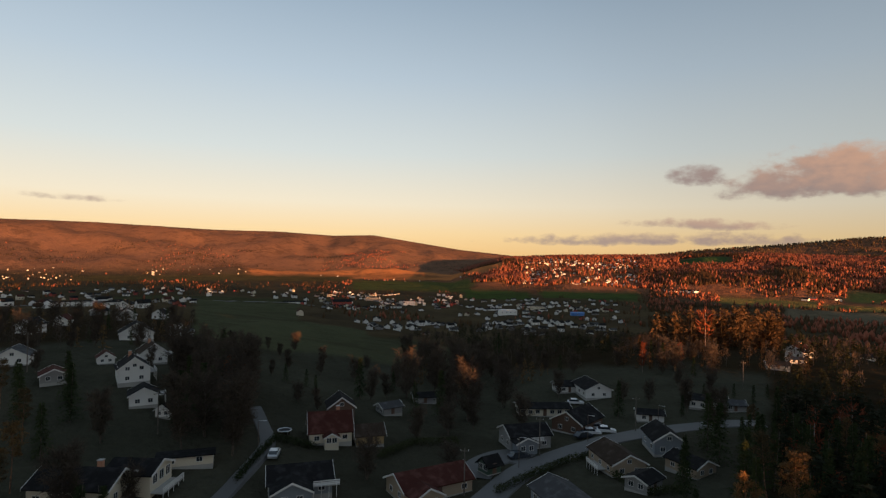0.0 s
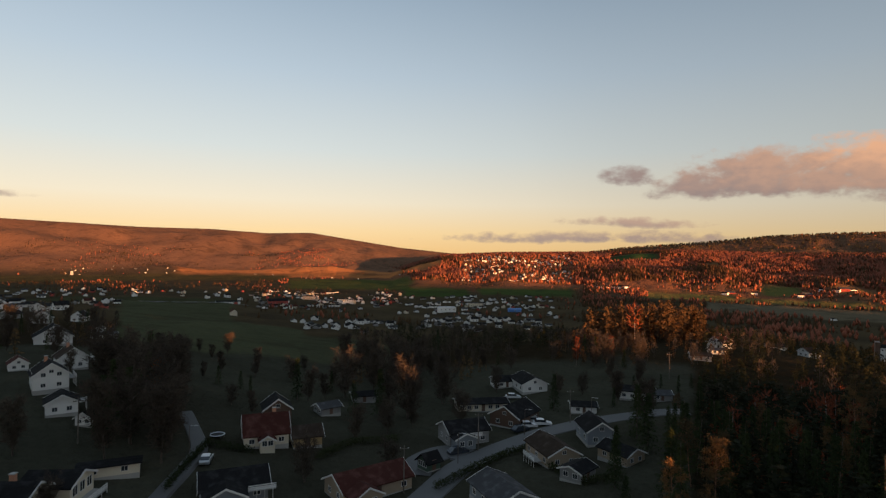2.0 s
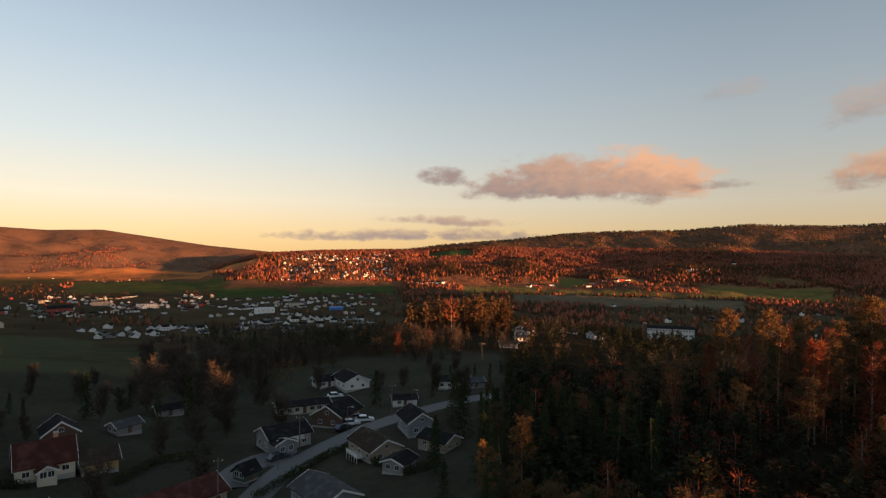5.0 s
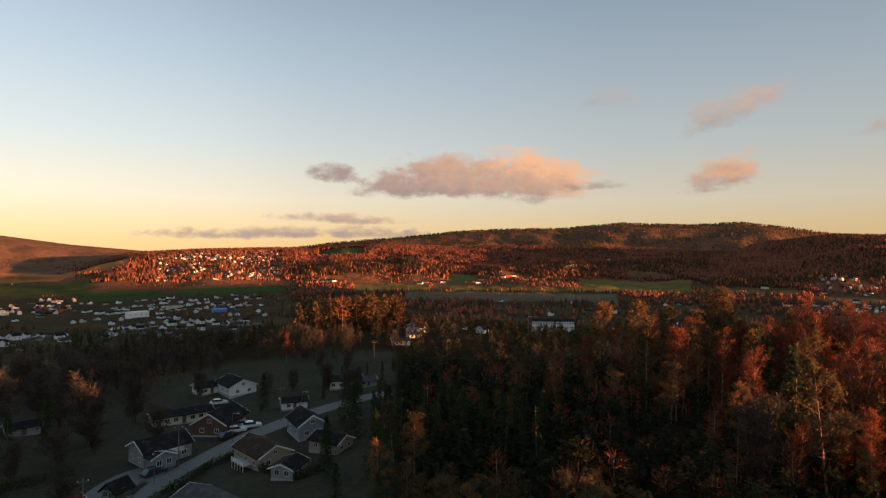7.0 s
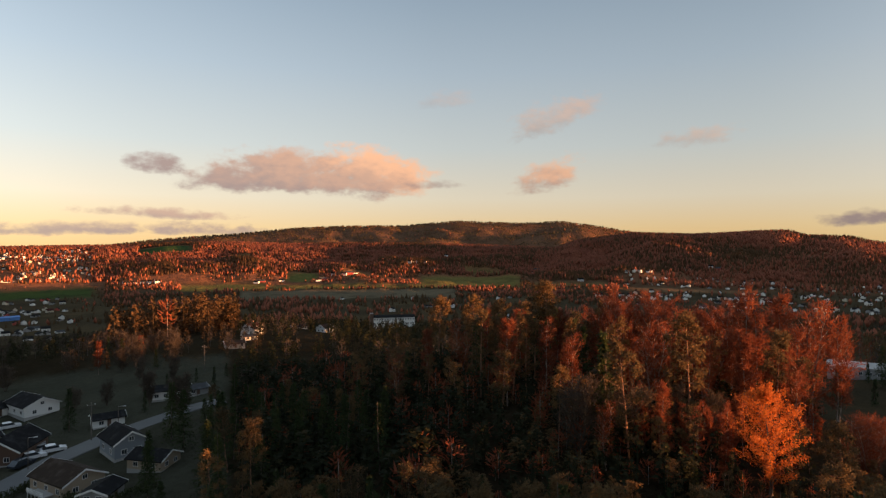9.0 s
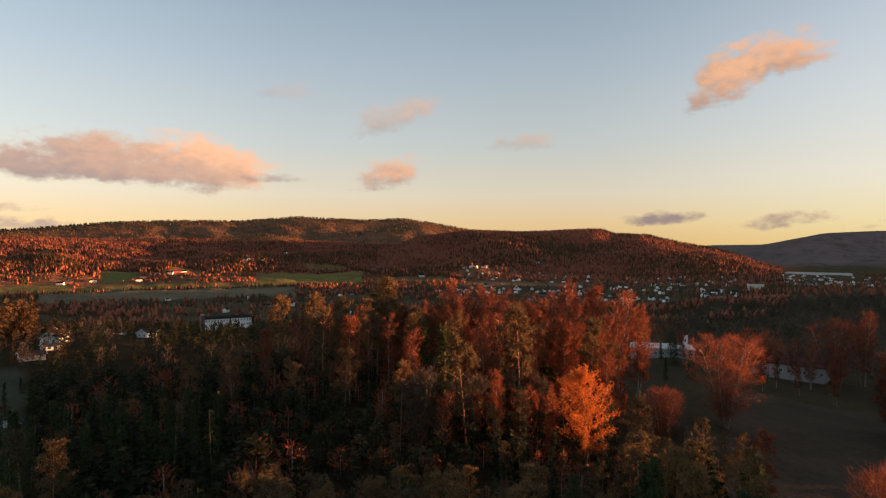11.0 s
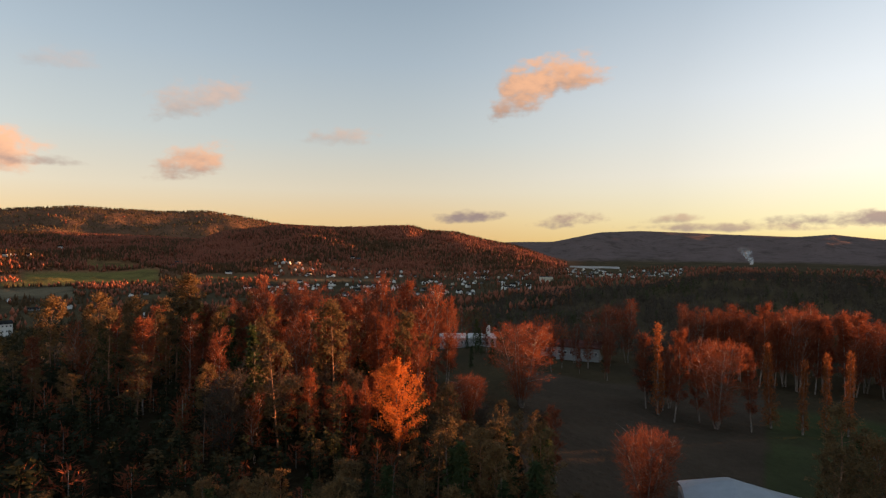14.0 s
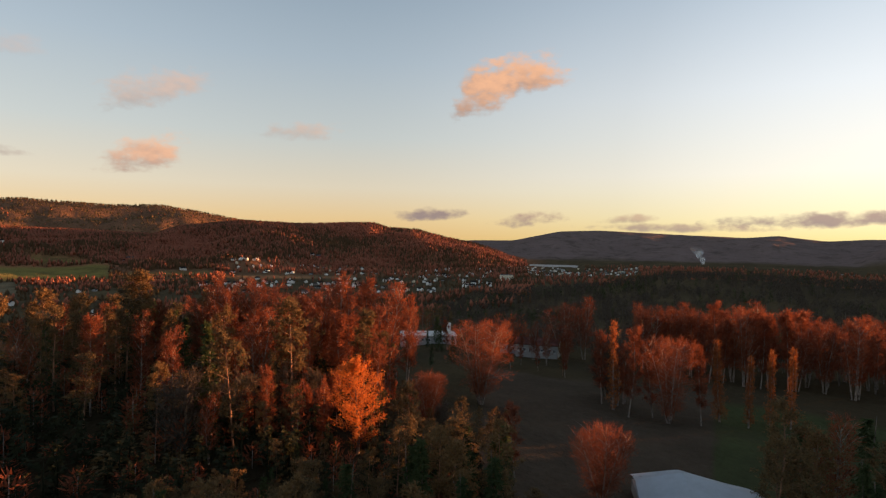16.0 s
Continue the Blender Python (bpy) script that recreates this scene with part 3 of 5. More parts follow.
def spruce_mesh(seed, h=16.0, spread=2.5, tiers=22, around=8, per=8):
    rng = np.random.default_rng(seed)
    _, t = limb((0, 0, -0.5), (0, 0, 1), h + 0.5, 0.2, rng, 0.05, 6, 6, 0.02)
    crown = []
    for i in range(tiers):
        f = 0.08 + 0.91 * i / tiers
        rad = spread * (1 - f) ** 0.85 + 0.12
        for k in range(around):
            a = rng.random() * math.tau
            ln = rad * rng.uniform(0.6, 1.15)
            out = np.array((math.cos(a), math.sin(a), 0))
            s = rng.random(per)
            c = np.outer(s * ln, out) + (0, 0, 1) * np.array([[f * h]]) + np.outer(-0.32 * ln * s * s, (0, 0, 1)) + rng.normal(size=(per, 3)) * 0.1
            d = out * 0.8 + rng.normal(size=(per, 3)) * 0.55 + (0, 0, -0.25)
            crown.append(blades(c, d, rng.uniform(0.4, 0.9, per), 0.26, rng))
    return t, join(crown)


def birch_mesh(seed, h=17.0, stems=2, spread=2.8, twigs=2100, low=0.2, upright=0.9, fan=0.10, fine=0.11):
    rng = np.random.default_rng(seed)
    wood, foot, way = [], [], []
    for s in range(stems):
        a0 = (s + 0.5 * rng.random()) * math.tau / stems
        lean = 0.02 + fan * (stems > 1) * (0.35 + 0.65 * rng.random())
        hh = h * (1 - min(0.12, 0.36 / stems) * s)
        trunk, t = limb((0.25 * s * math.cos(a0), 0.25 * s * math.sin(a0), -0.5), (lean * math.cos(a0), lean * math.sin(a0), 1), hh * 0.97, 0.16, rng, 0.05, 8, 6, 0.04)
        wood.append(t)
        axis = np.array(trunk)
        for i in range(20):
            f = low + (0.95 - low) * (i + rng.random()) / 20
            a = i * 2.4 + rng.random()
            p = np.array([np.interp(f * hh, axis[:, 2], axis[:, k]) for k in range(3)])
            g = (f - low) / (1 - low)
            ln = spread * (0.5 + 0.75 * math.sin(math.pi * (0.15 + 0.72 * g))) * rng.uniform(0.7, 1.2)
            pts, w = limb(p, (math.cos(a), math.sin(a), upright + 0.7 * g), ln, 0.05, rng, 0.05, 3, 3)
            wood.append(w)
            n = twigs // (20 * stems)
            k = rng.random(n) ** 0.7
            q = np.array([[np.interp(v, np.linspace(0, 1, 4), np.array(pts)[:, m]) for m in range(3)] for v in k])
            foot.append(q + rng.normal(size=(n, 3)) * 0.28)
            way.append(np.array((math.cos(a), math.sin(a), 0.0)) * 0.5 + rng.normal(size=(n, 3)) * 0.6 + (0, 0, 0.55))
            for b in range(int(stems > 2)):
                j = rng.integers(1, 4)
                _, w2 = limb(pts[j], (math.cos(a + rng.normal()), math.sin(a + rng.normal()), 0.8), ln * 0.5, 0.022, rng, 0.0, 2, 3)
                wood.append(w2)
    foot, way = np.concatenate(foot), np.concatenate(way)
    return join(wood), blades(foot, way, rng.uniform(0.6, 1.35, len(foot)), fine, rng)


def dome_mesh(seed, h=19.0, spread=8.0, stems=6, twigs=11500, low=0.1, fine=0.052):
    """A broad leafless tree: stems that fan out into a rounded crown of fine twigs."""
    rng = np.random.default_rng(seed)
    wood, foot, way = [], [], []
    mid, half = (low + 1.0) / 2 * h, (1.0 - low) / 2 * h
    for s in range(stems):
        a0 = (s + 0.6 * rng.random()) * math.tau / stems
        out = spread * (0.35 + 0.4 * rng.random()) * (s > 0)
        top = np.array((out * math.cos(a0), out * math.sin(a0), h * (0.93 - 0.2 * (out / spread) ** 2)))
        root = np.array((0.2 * math.cos(a0), 0.2 * math.sin(a0), -0.5))
        way_up = top - root + np.array((0, 0, 0.05 * h))
        pts, t = limb(root, way_up, np.linalg.norm(top - root), 0.15, rng, 0.01, 8, 6, 0.03)
        wood.append(t)
        axis = np.array(pts)
        for i in range(26):
            f = 0.14 + 0.84 * (i + rng.random()) / 26
            p = np.array([np.interp(f * 8, np.arange(9), axis[:, k]) for k in range(3)])
            a = i * 2.4 + rng.random()
            up = np.clip((p[2] - mid) / half, -1, 1)
            reach = spread * math.sqrt(max(0.1, 1 - up * up)) * rng.uniform(0.45, 0.95) * 0.72
            bpts, w = limb(p, (math.cos(a), math.sin(a), 0.5), reach, 0.04, rng, 0.04, 4, 3)
            wood.append(w)
            n = twigs // (26 * stems)
            k = rng.random(n) ** 0.7
            q = np.array([np.interp(k * 4, np.arange(5), np.array(bpts)[:, m]) for m in range(3)]).T
            q = q + rng.normal(size=(n, 3)) * 0.42
            foot.append(q)
            way.append((q - (0, 0, mid * 0.75)) / spread + rng.normal(size=(n, 3)) * 0.4 + (0, 0, 0.2))
    foot, way = np.concatenate(foot), np.concatenate(way)
    e = (foot[:, 0] ** 2 + foot[:, 1] ** 2) / spread ** 2 + ((foot[:, 2] - mid) / half) ** 2
    keep = e < rng.uniform(0.8, 1.15, len(e))
    foot, way = foot[keep], way[keep]
    return join(wood), blades(foot, way, rng.uniform(0.45, 1.0, len(foot)), fine, rng)


def larch_mesh(seed, h=15.0, spread=6.0, count=5600):
    rng = np.random.default_rng(seed)
    trunk, t = limb((0, 0, -0.5), (0.02, 0.01, 1), h + 0.3, 0.2, rng, 0.04, 7, 6, 0.03)
    wood, feet, ways = [t], [], []
    axis = np.array(trunk)
    for i in range(46):
        low = 0.14 if spread > 2 else 0.04
        f = low + (0.98 - low) * (i + rng.random()) / 46
        a = i * 2.4 + rng.random()
        p = np.array([np.interp(f * h, axis[:, 2], axis[:, k]) for k in range(3)])
        ln = spread * (math.sin(math.pi * (0.22 + 0.73 * f)) if spread > 2 else (1.08 - f) ** 0.8) * rng.uniform(0.55, 1.2)
        pts, w = limb(p, (math.cos(a), math.sin(a), 0.45), ln, 0.05, rng, 0.06, 4, 3)
        wood.append(w)
        n = count // 46
        k = rng.random(n) ** 0.8
        q = np.array([[np.interp(v, np.linspace(0, 1, 5), np.array(pts)[:, m]) for m in range(3)] for v in k])
        feet.append(q + rng.normal(size=(n, 3)) * (0.22, 0.22, 0.3))
        ways.append(rng.normal(size=(n, 3)) + (0, 0, 0.3))
    feet, ways = np.concatenate(feet), np.concatenate(ways)
    return join(wood), blades(feet, ways, rng.uniform(0.16, 0.42, len(feet)), 0.14, rng)


def bush_mesh(seed, h=6.0, spread=3.4, twigs=1900, width=0.08):
    rng = np.random.default_rng(seed)
    wood, feet, ways = [], [], []
    for i in range(16):
        a, out = i * 2.4, rng.uniform(0.2, 1.0)
        pts, w = limb((0.2 * math.cos(a), 0.2 * math.sin(a), -0.3), (math.cos(a) * out, math.sin(a) * out, 1.0), h * rng.uniform(0.7, 0.98), 0.06, rng, 0.02, 5, 4)
        wood.append(w)
        n = twigs // 16
        k = 0.3 + 0.7 * rng.random(n)
        q = np.array([[np.interp(v, np.linspace(0, 1, 6), np.array(pts)[:, m]) for m in range(3)] for v in k])
        q = q + rng.normal(size=(n, 3)) * (spread * 0.2, spread * 0.2, 0.45)
        feet.append(q)
        ways.append(rng.normal(size=(n, 3)) * 0.5 + (math.cos(a) * 0.4, math.sin(a) * 0.4, 0.8))
    feet, ways = np.concatenate(feet), np.concatenate(ways)
    return join(wood), blades(feet, ways, rng.uniform(0.4, 0.9, len(feet)), width, rng)


KINDS = {}


def tree_kind(key, name, height, meshes, wood_mat, leaf_mat, label, group):
    KINDS[key] = dict(name=name, h=height, label=label, group=group, made=[
        (tri_mesh("trunk", *w, M[wood_mat]), tri_mesh("crown", *c, M[leaf_mat])) for w, c in meshes])


tree_kind("pine", "pine_tree", 18.0, [pine_mesh(s, 18.0, b, sp) for s, b, sp in ((1, 0.42, 2.9), (2, 0.25, 3.4), (3, 0.5, 2.6), (4, 0.16, 3.2))], "bark_pine", "pine",
          "Scots pine with orange bark and dense needles", "pines of the wood")
tree_kind("tallpine", "pine_tree", 20.0, [pine_mesh(s, 20.0, 0.66, 2.0) for s in (5, 6)], "bark_pine", "pine",
          "tall slender pine with a long bare orange trunk", "pines of the wood")
tree_kind("spruce", "spruce_tree", 16.0, [spruce_mesh(s, 16.0, sp) for s, sp in ((11, 3.2), (12, 2.6), (13, 3.6))], "bark_dark", "spruce",
          "dark green spruce with drooping branches", "spruces of the wood")
tree_kind("birch", "birch_tree", 17.0, [birch_mesh(s, 17.0, st, sp) for s, st, sp in ((21, 1, 2.1), (22, 2, 2.6), (23, 1, 1.7), (24, 3, 2.9))], "bark_birch", "twig",
          "bare birch with pale trunk and reddish twigs", "birches of the wood")
tree_kind("bigbirch", "birch_tree", 19.0, [birch_mesh(31, 19.0, 7, 4.4, 15000, 0.12, 0.9, 0.46, 0.085)], "bark_birch", "twig",
          "broad many-stemmed bare birch with reddish twigs", "birches of the wood")
tree_kind("dome", "birch_tree", 19.0, [dome_mesh(32), dome_mesh(33, stems=4)], "bark_birch", "twig",
          "broad round-crowned bare birch with reddish twigs", "birches of the wood")
tree_kind("lowdome", "birch_tree", 12.0, [dome_mesh(34, 12.0, 6.2, 6, 11000, 0.02)], "bark_birch", "twig",
          "low broad bare birch with dense reddish twigs", "birches of the wood")
tree_kind("larch", "larch_tree", 15.0, [larch_mesh(41, 15.0, 6.4, 9000)], "bark_dark", "larch", "golden autumn larch glowing among dark pines", "larches")
tree_kind("aspen", "aspen_tree", 15.0, [larch_mesh(43, 15.0, 1.2, 2600), larch_mesh(44, 15.0, 1.9, 3200), larch_mesh(45, 15.0, 1.5, 2400)], "bark_birch", "rust",
          "narrow tree with the last orange leaves", "leafy aspens")
tree_kind("bush", "round_tree", 6.0, [bush_mesh(51), bush_mesh(52, 6.0, 2.6)], "bark_dark", "twig", "round leafless tree with dense red twigs", "round leafless trees")
tree_kind("oak", "garden_tree", 9.0, [birch_mesh(53, 9.0, 1, 2.5, 1900, 0.12), birch_mesh(54, 9.0, 2, 3.0, 2000, 0.12, 0.6)], "bark_dark", "drab",
          "bare dark garden tree with fine twigs", "garden trees")


def plant(key, az, r, height, turn=None, rng=random.Random(77)):
    """One tree of a kind, at its bearing and distance."""
    k = KINDS[key]
    trunk, crown = k["made"][rng.randrange(len(k["made"]))]
    s = height / k["h"]
    w = s * rng.uniform(0.92, 1.12) * (1.15 if key == "dome" else 1.0)
    ob = thing(k["name"], at(az, r, rng.uniform(0, 360)) @ Matrix.Diagonal((w, w, s, 1)), k["label"], "tree", k["group"])
    part("trunk", trunk, None, ob), part("crown", crown, None, ob)
    return ob


# the trees that stand out in the wood: kind, bearing, distance, height
STANDING = (
    ("tallpine", 61.6, 112, 20.5), ("pine", 59.9, 115, 17.5), ("birch", 63.4, 95, 14.0), ("pine", 56.7, 92, 11.5), ("larch", 80.7, 84, 14.0),
    ("lowdome", 87.7, 102, 9.5), ("dome", 93.1, 124, 19.5), ("lowdome", 105.2, 84, 11.5), ("pine", 74.3, 95, 19.0), ("aspen", 115.3, 152, 20.0),
    ("aspen", 117.6, 152, 17.0), ("pine", 120.9, 95, 17.5), ("pine", 122.8, 92, 15.0), ("dome", 111.0, 140, 20.5), ("birch", 80.9, 122, 22.0), ("birch", 83.7, 124, 22.0),
    ("birch", 85.5, 126, 20.0), ("birch", 79.0, 118, 22.0), ("bigbirch", 68.3, 112, 19.0), ("bigbirch", 73.0, 118, 18.5), ("bigbirch", 76.0, 122, 18.0),
    ("aspen", 106.0, 145, 22.0), ("birch", 107.4, 140, 21.0), ("birch", 104.9, 150, 18.0), ("pine", 91.2, 92, 8.8), ("pine", 56.4, 120, 16.5),
    ("pine", 62.3, 88, 10.5), ("pine", 52.0, 95, 9.5), ("spruce", 66.5, 84, 18.5), ("pine", 69.0, 82, 17.0),
    ("pine", 53.6, 125, 18.0), ("pine", 50.3, 130, 18.5), ("birch", 46.0, 105, 11.0), ("birch", 52.3, 112, 13.5), ("birch", 49.0, 118, 12.0),
    ("birch", 113.8, 142, 18.0), ("birch", 109.6, 145, 15.0), ("birch", 96.6, 86, 11.0),
    ("pine", 86.0, 80, 13.0), ("bush", 90.0, 74, 7.0), ("dome", 101.2, 238, 23.0), ("birch", 103.2, 240, 25.0), ("bush", 95.5, 245, 18.0),
    ("aspen", 119.3, 158, 18.5), ("aspen", 120.8, 160, 19.5), ("birch", 124.0, 96, 17.0), ("spruce", 88.5, 250, 15.0))
for key, az, r, height in STANDING:
    plant(key, az, r, height)

# the rest of the near wood
near_rng = random.Random(3)
taken = {}


def claim(x, y):
    taken.setdefault((int(x // 8), int(y // 8)), []).append((x, y))


def room(x, y, gap):
    """Whether nothing stands nearer than gap."""
    n, i, j = int(gap // 8) + 1, int(x // 8), int(y // 8)
    for a in range(i - n, i + n + 1):
        for b in range(j - n, j + n + 1):
            for p, q in taken.get((a, b), ()):
                if (x - p) ** 2 + (y - q) ** 2 < gap * gap:
                    return False
    return True


for _, a, r, _ in STANDING:
    claim(*spot(a, r))


def fill(count, az0, az1, r0, r1, kinds, low, high, gap, seed, cap=0.0):
    """Trees at random between two bearings and distances; cap: how high over the horizon their tops may reach."""
    g = random.Random(seed)
    made = tries = 0
    while made < count and tries < count * 30:
        tries += 1
        az, r = g.uniform(az0, az1), math.sqrt(g.uniform(r0 * r0, r1 * r1))
        x, y = spot(az, r)
        if not room(x, y, gap):
            continue
        tall = min(g.uniform(low, high), CAM_Z + r * math.tan(radians(cap + g.uniform(-2.0, 0))) - float(land(x, y)))
        if tall > 4.0:
            claim(x, y)
            plant(g.choice(kinds), az, r, tall)
            made += 1


DARK = ("spruce", "pine", "pine", "pine", "pine", "spruce")
fill(100, 33, 52, 40, 92, DARK, 8, 13, 3.4, 11, -20.0)
fill(56, 50, 63, 40, 73, DARK, 8, 14, 3.2, 33, -21.5)
fill(56, 63, 80, 40, 72, DARK, 8, 14, 3.2, 37, -21.0)
fill(64, 84.5, 96, 58, 92, DARK, 11, 17, 2.8, 36, -17.6)
fill(80, 72, 97, 38, 84, DARK, 7, 15, 4.0, 19, -19.0)
fill(26, 42, 53, 98, 150, ("pine", "spruce", "pine"), 9, 13, 4.5, 12, -9.0)
fill(46, 53, 70, 98, 150, ("pine", "pine", "birch", "spruce", "birch"), 13, 18, 4.5, 34, -5.5)
fill(34, 66, 84, 100, 150, ("birch", "birch", "pine", "birch"), 13, 18, 4.0, 13, -7.0)
fill(90, 64, 79, 80, 132, ("birch", "pine", "oak", "pine", "birch"), 7, 14, 3.0, 29, -12.5)
fill(40, 79, 86, 88, 132, ("birch", "pine", "birch"), 7, 13, 3.0, 31, -14.0)
fill(34, 84, 96, 76, 112, ("oak", "pine", "pine"), 7, 13, 3.2, 32, -16.3)
fill(9, 95.5, 101.5, 190, 228, ("birch", "birch", "pine"), 9, 15, 3.0, 30)
fill(7, 85.0, 92.0, 180, 262, ("birch", "spruce", "pine"), 8, 13, 3.0, 35)
fill(100, 28, 45, 70, 175, ("spruce", "spruce", "pine"), 8, 12.5, 3.8, 14, -12.5)
fill(80, 108, 130, 195, 262, ("birch",), 19, 26, 3.6, 15, -4.9)
fill(4, 104, 112, 140, 170, ("birch", "birch", "oak"), 13, 17, 4.0, 16, -8.0)
fill(8, 94, 99, 55, 75, ("oak", "pine", "spruce"), 6, 9, 4.5, 17, -22.0)
fill(10, 119, 128, 78, 105, ("spruce", "pine"), 12, 17, 5.0, 18, -11.0)


# ---- woods farther off, too many to count ----
def scattered(templates, pos, size, turn, pick):
    vs, fs, n = [], [], 0
    for i, (tv, tf) in enumerate(templates):
        m = pick == i
        p, s, a = pos[m], size[m], turn[m]
        if not len(p):
            continue
        c, w = np.cos(a)[:, None], np.sin(a)[:, None]
        x = (tv[None, :, 0] * c - tv[None, :, 1] * w) * s[:, :1] + p[:, :1]
        y = (tv[None, :, 0] * w + tv[None, :, 1] * c) * s[:, :1] + p[:, 1:2]
        z = tv[None, :, 2] * s[:, 1:] + p[:, 2:]
        vs.append(np.stack([x, y, z], -1).reshape(-1, 3))
        fs.append((tf[None] + (np.arange(len(p)) * len(tv))[:, None, None]).reshape(-1, 3) + n)
        n += len(p) * len(tv)
    return np.concatenate(vs), np.concatenate(fs)


def mid_conifer(seed, n=52):
    """A conifer one metre high: sprays on a cone, round a core."""
    g = np.random.default_rng(seed)
    f = g.random(n) ** 0.8 * 0.92
    a = g.random(n) * math.tau
    rad = 0.17 * (1 - f) ** 0.8 * g.uniform(0.3, 1.0, n)
    c = np.stack([np.cos(a) * rad, np.sin(a) * rad, 0.06 + f], 1)
    d = np.stack([np.cos(a), np.sin(a), g.normal(size=n) * 0.4 - 0.25], 1) + g.normal(size=(n, 3)) * 0.35
    tuft = blades(c, d, 0.06 + 0.08 * (1 - f), 0.075, g)
    return join([tuft, tube([(0, 0, -0.03), (0, 0, 0.98)], (0.022, 0.004), 3)])


def mid_broadleaf(seed, n=62):
    g = np.random.default_rng(seed)
    f = g.random(n)
    a = g.random(n) * math.tau
    rad = 0.17 * np.sin(np.pi * (0.12 + 0.8 * f)) * g.uniform(0.2, 1.0, n)
    c = np.stack([np.cos(a) * rad, np.sin(a) * rad, 0.25 + 0.62 * f], 1)
    d = np.stack([np.cos(a) * 0.5, np.sin(a) * 0.5, np.ones(n)], 1) + g.normal(size=(n, 3)) * 0.4
    return blades(c, d, g.uniform(0.09, 0.18, n), 0.03, g)


def far_conifer(seed):
    g = np.random.default_rng(seed)
    v, f = [(0, 0, 1.0)], []
    for k in range(6):
        w, q = k * math.tau / 6 + g.normal() * 0.25, 0.19 * g.uniform(0.7, 1.3)
        v.append((q * math.cos(w), q * math.sin(w), 0.06 + g.normal() * 0.05))
    return np.array(v), np.array([(0, 1 + k, 1 + (k + 1) % 6) for k in range(6)])


def far_broadleaf(seed):
    g = np.random.default_rng(seed)
    v, f = [(g.normal() * 0.05, g.normal() * 0.05, 1.0)], []
    for k in range(5):
        w, q = k * math.tau / 5 + g.normal() * 0.3, 0.21 * g.uniform(0.65, 1.3)
        v.append((q * math.cos(w), q * math.sin(w), 0.45 + g.normal() * 0.12))
    v.append((0, 0, -0.05))
    for k in range(5):
        m = (k + 1) % 5
        f += [(0, 1 + k, 1 + m), (1 + k, 6, 1 + m)]
    return np.array(v), np.array(f)


def in_plot(x, y, margin=0.0):
    az, r = np.degrees(np.arctan2(x, y)), np.hypot(x, y)
    hit = np.zeros(x.shape, bool)
    for a0, a1, r0, r1, _, _ in PLOTS[:-1]:
        hit |= (az > a0 - margin) & (az < a1 + margin) & (r > r0 * (1 - 0.01)) & (r < r1 * (1 + 0.01))
    return hit


# built-up places: bearing and distance limits, and how thickly trees stand among the houses
TOWNS = {
    "hillside": (8.0, 19.0, 1690, 2480, 0.14), "centre": (-12.5, 17.5, 800, 1300, 0.34), "fieldside": (-8.5, 1.5, 455, 640, 0.1), "yards": (3, 17.5, 540, 790, 0.25), "riverside": (68, 94, 930, 1640, 0.22),
    "shore": (95.5, 108, 1380, 1800, 0.3), "suburb": (-40, -13, 430, 1330, 0.3), "plain": (-38, 4, 1950, 2500, 0.3), "lane": (-40, 31, 60, 176, 0.0),
    "mill": (40, 62, 600, 1080, 0.35)}


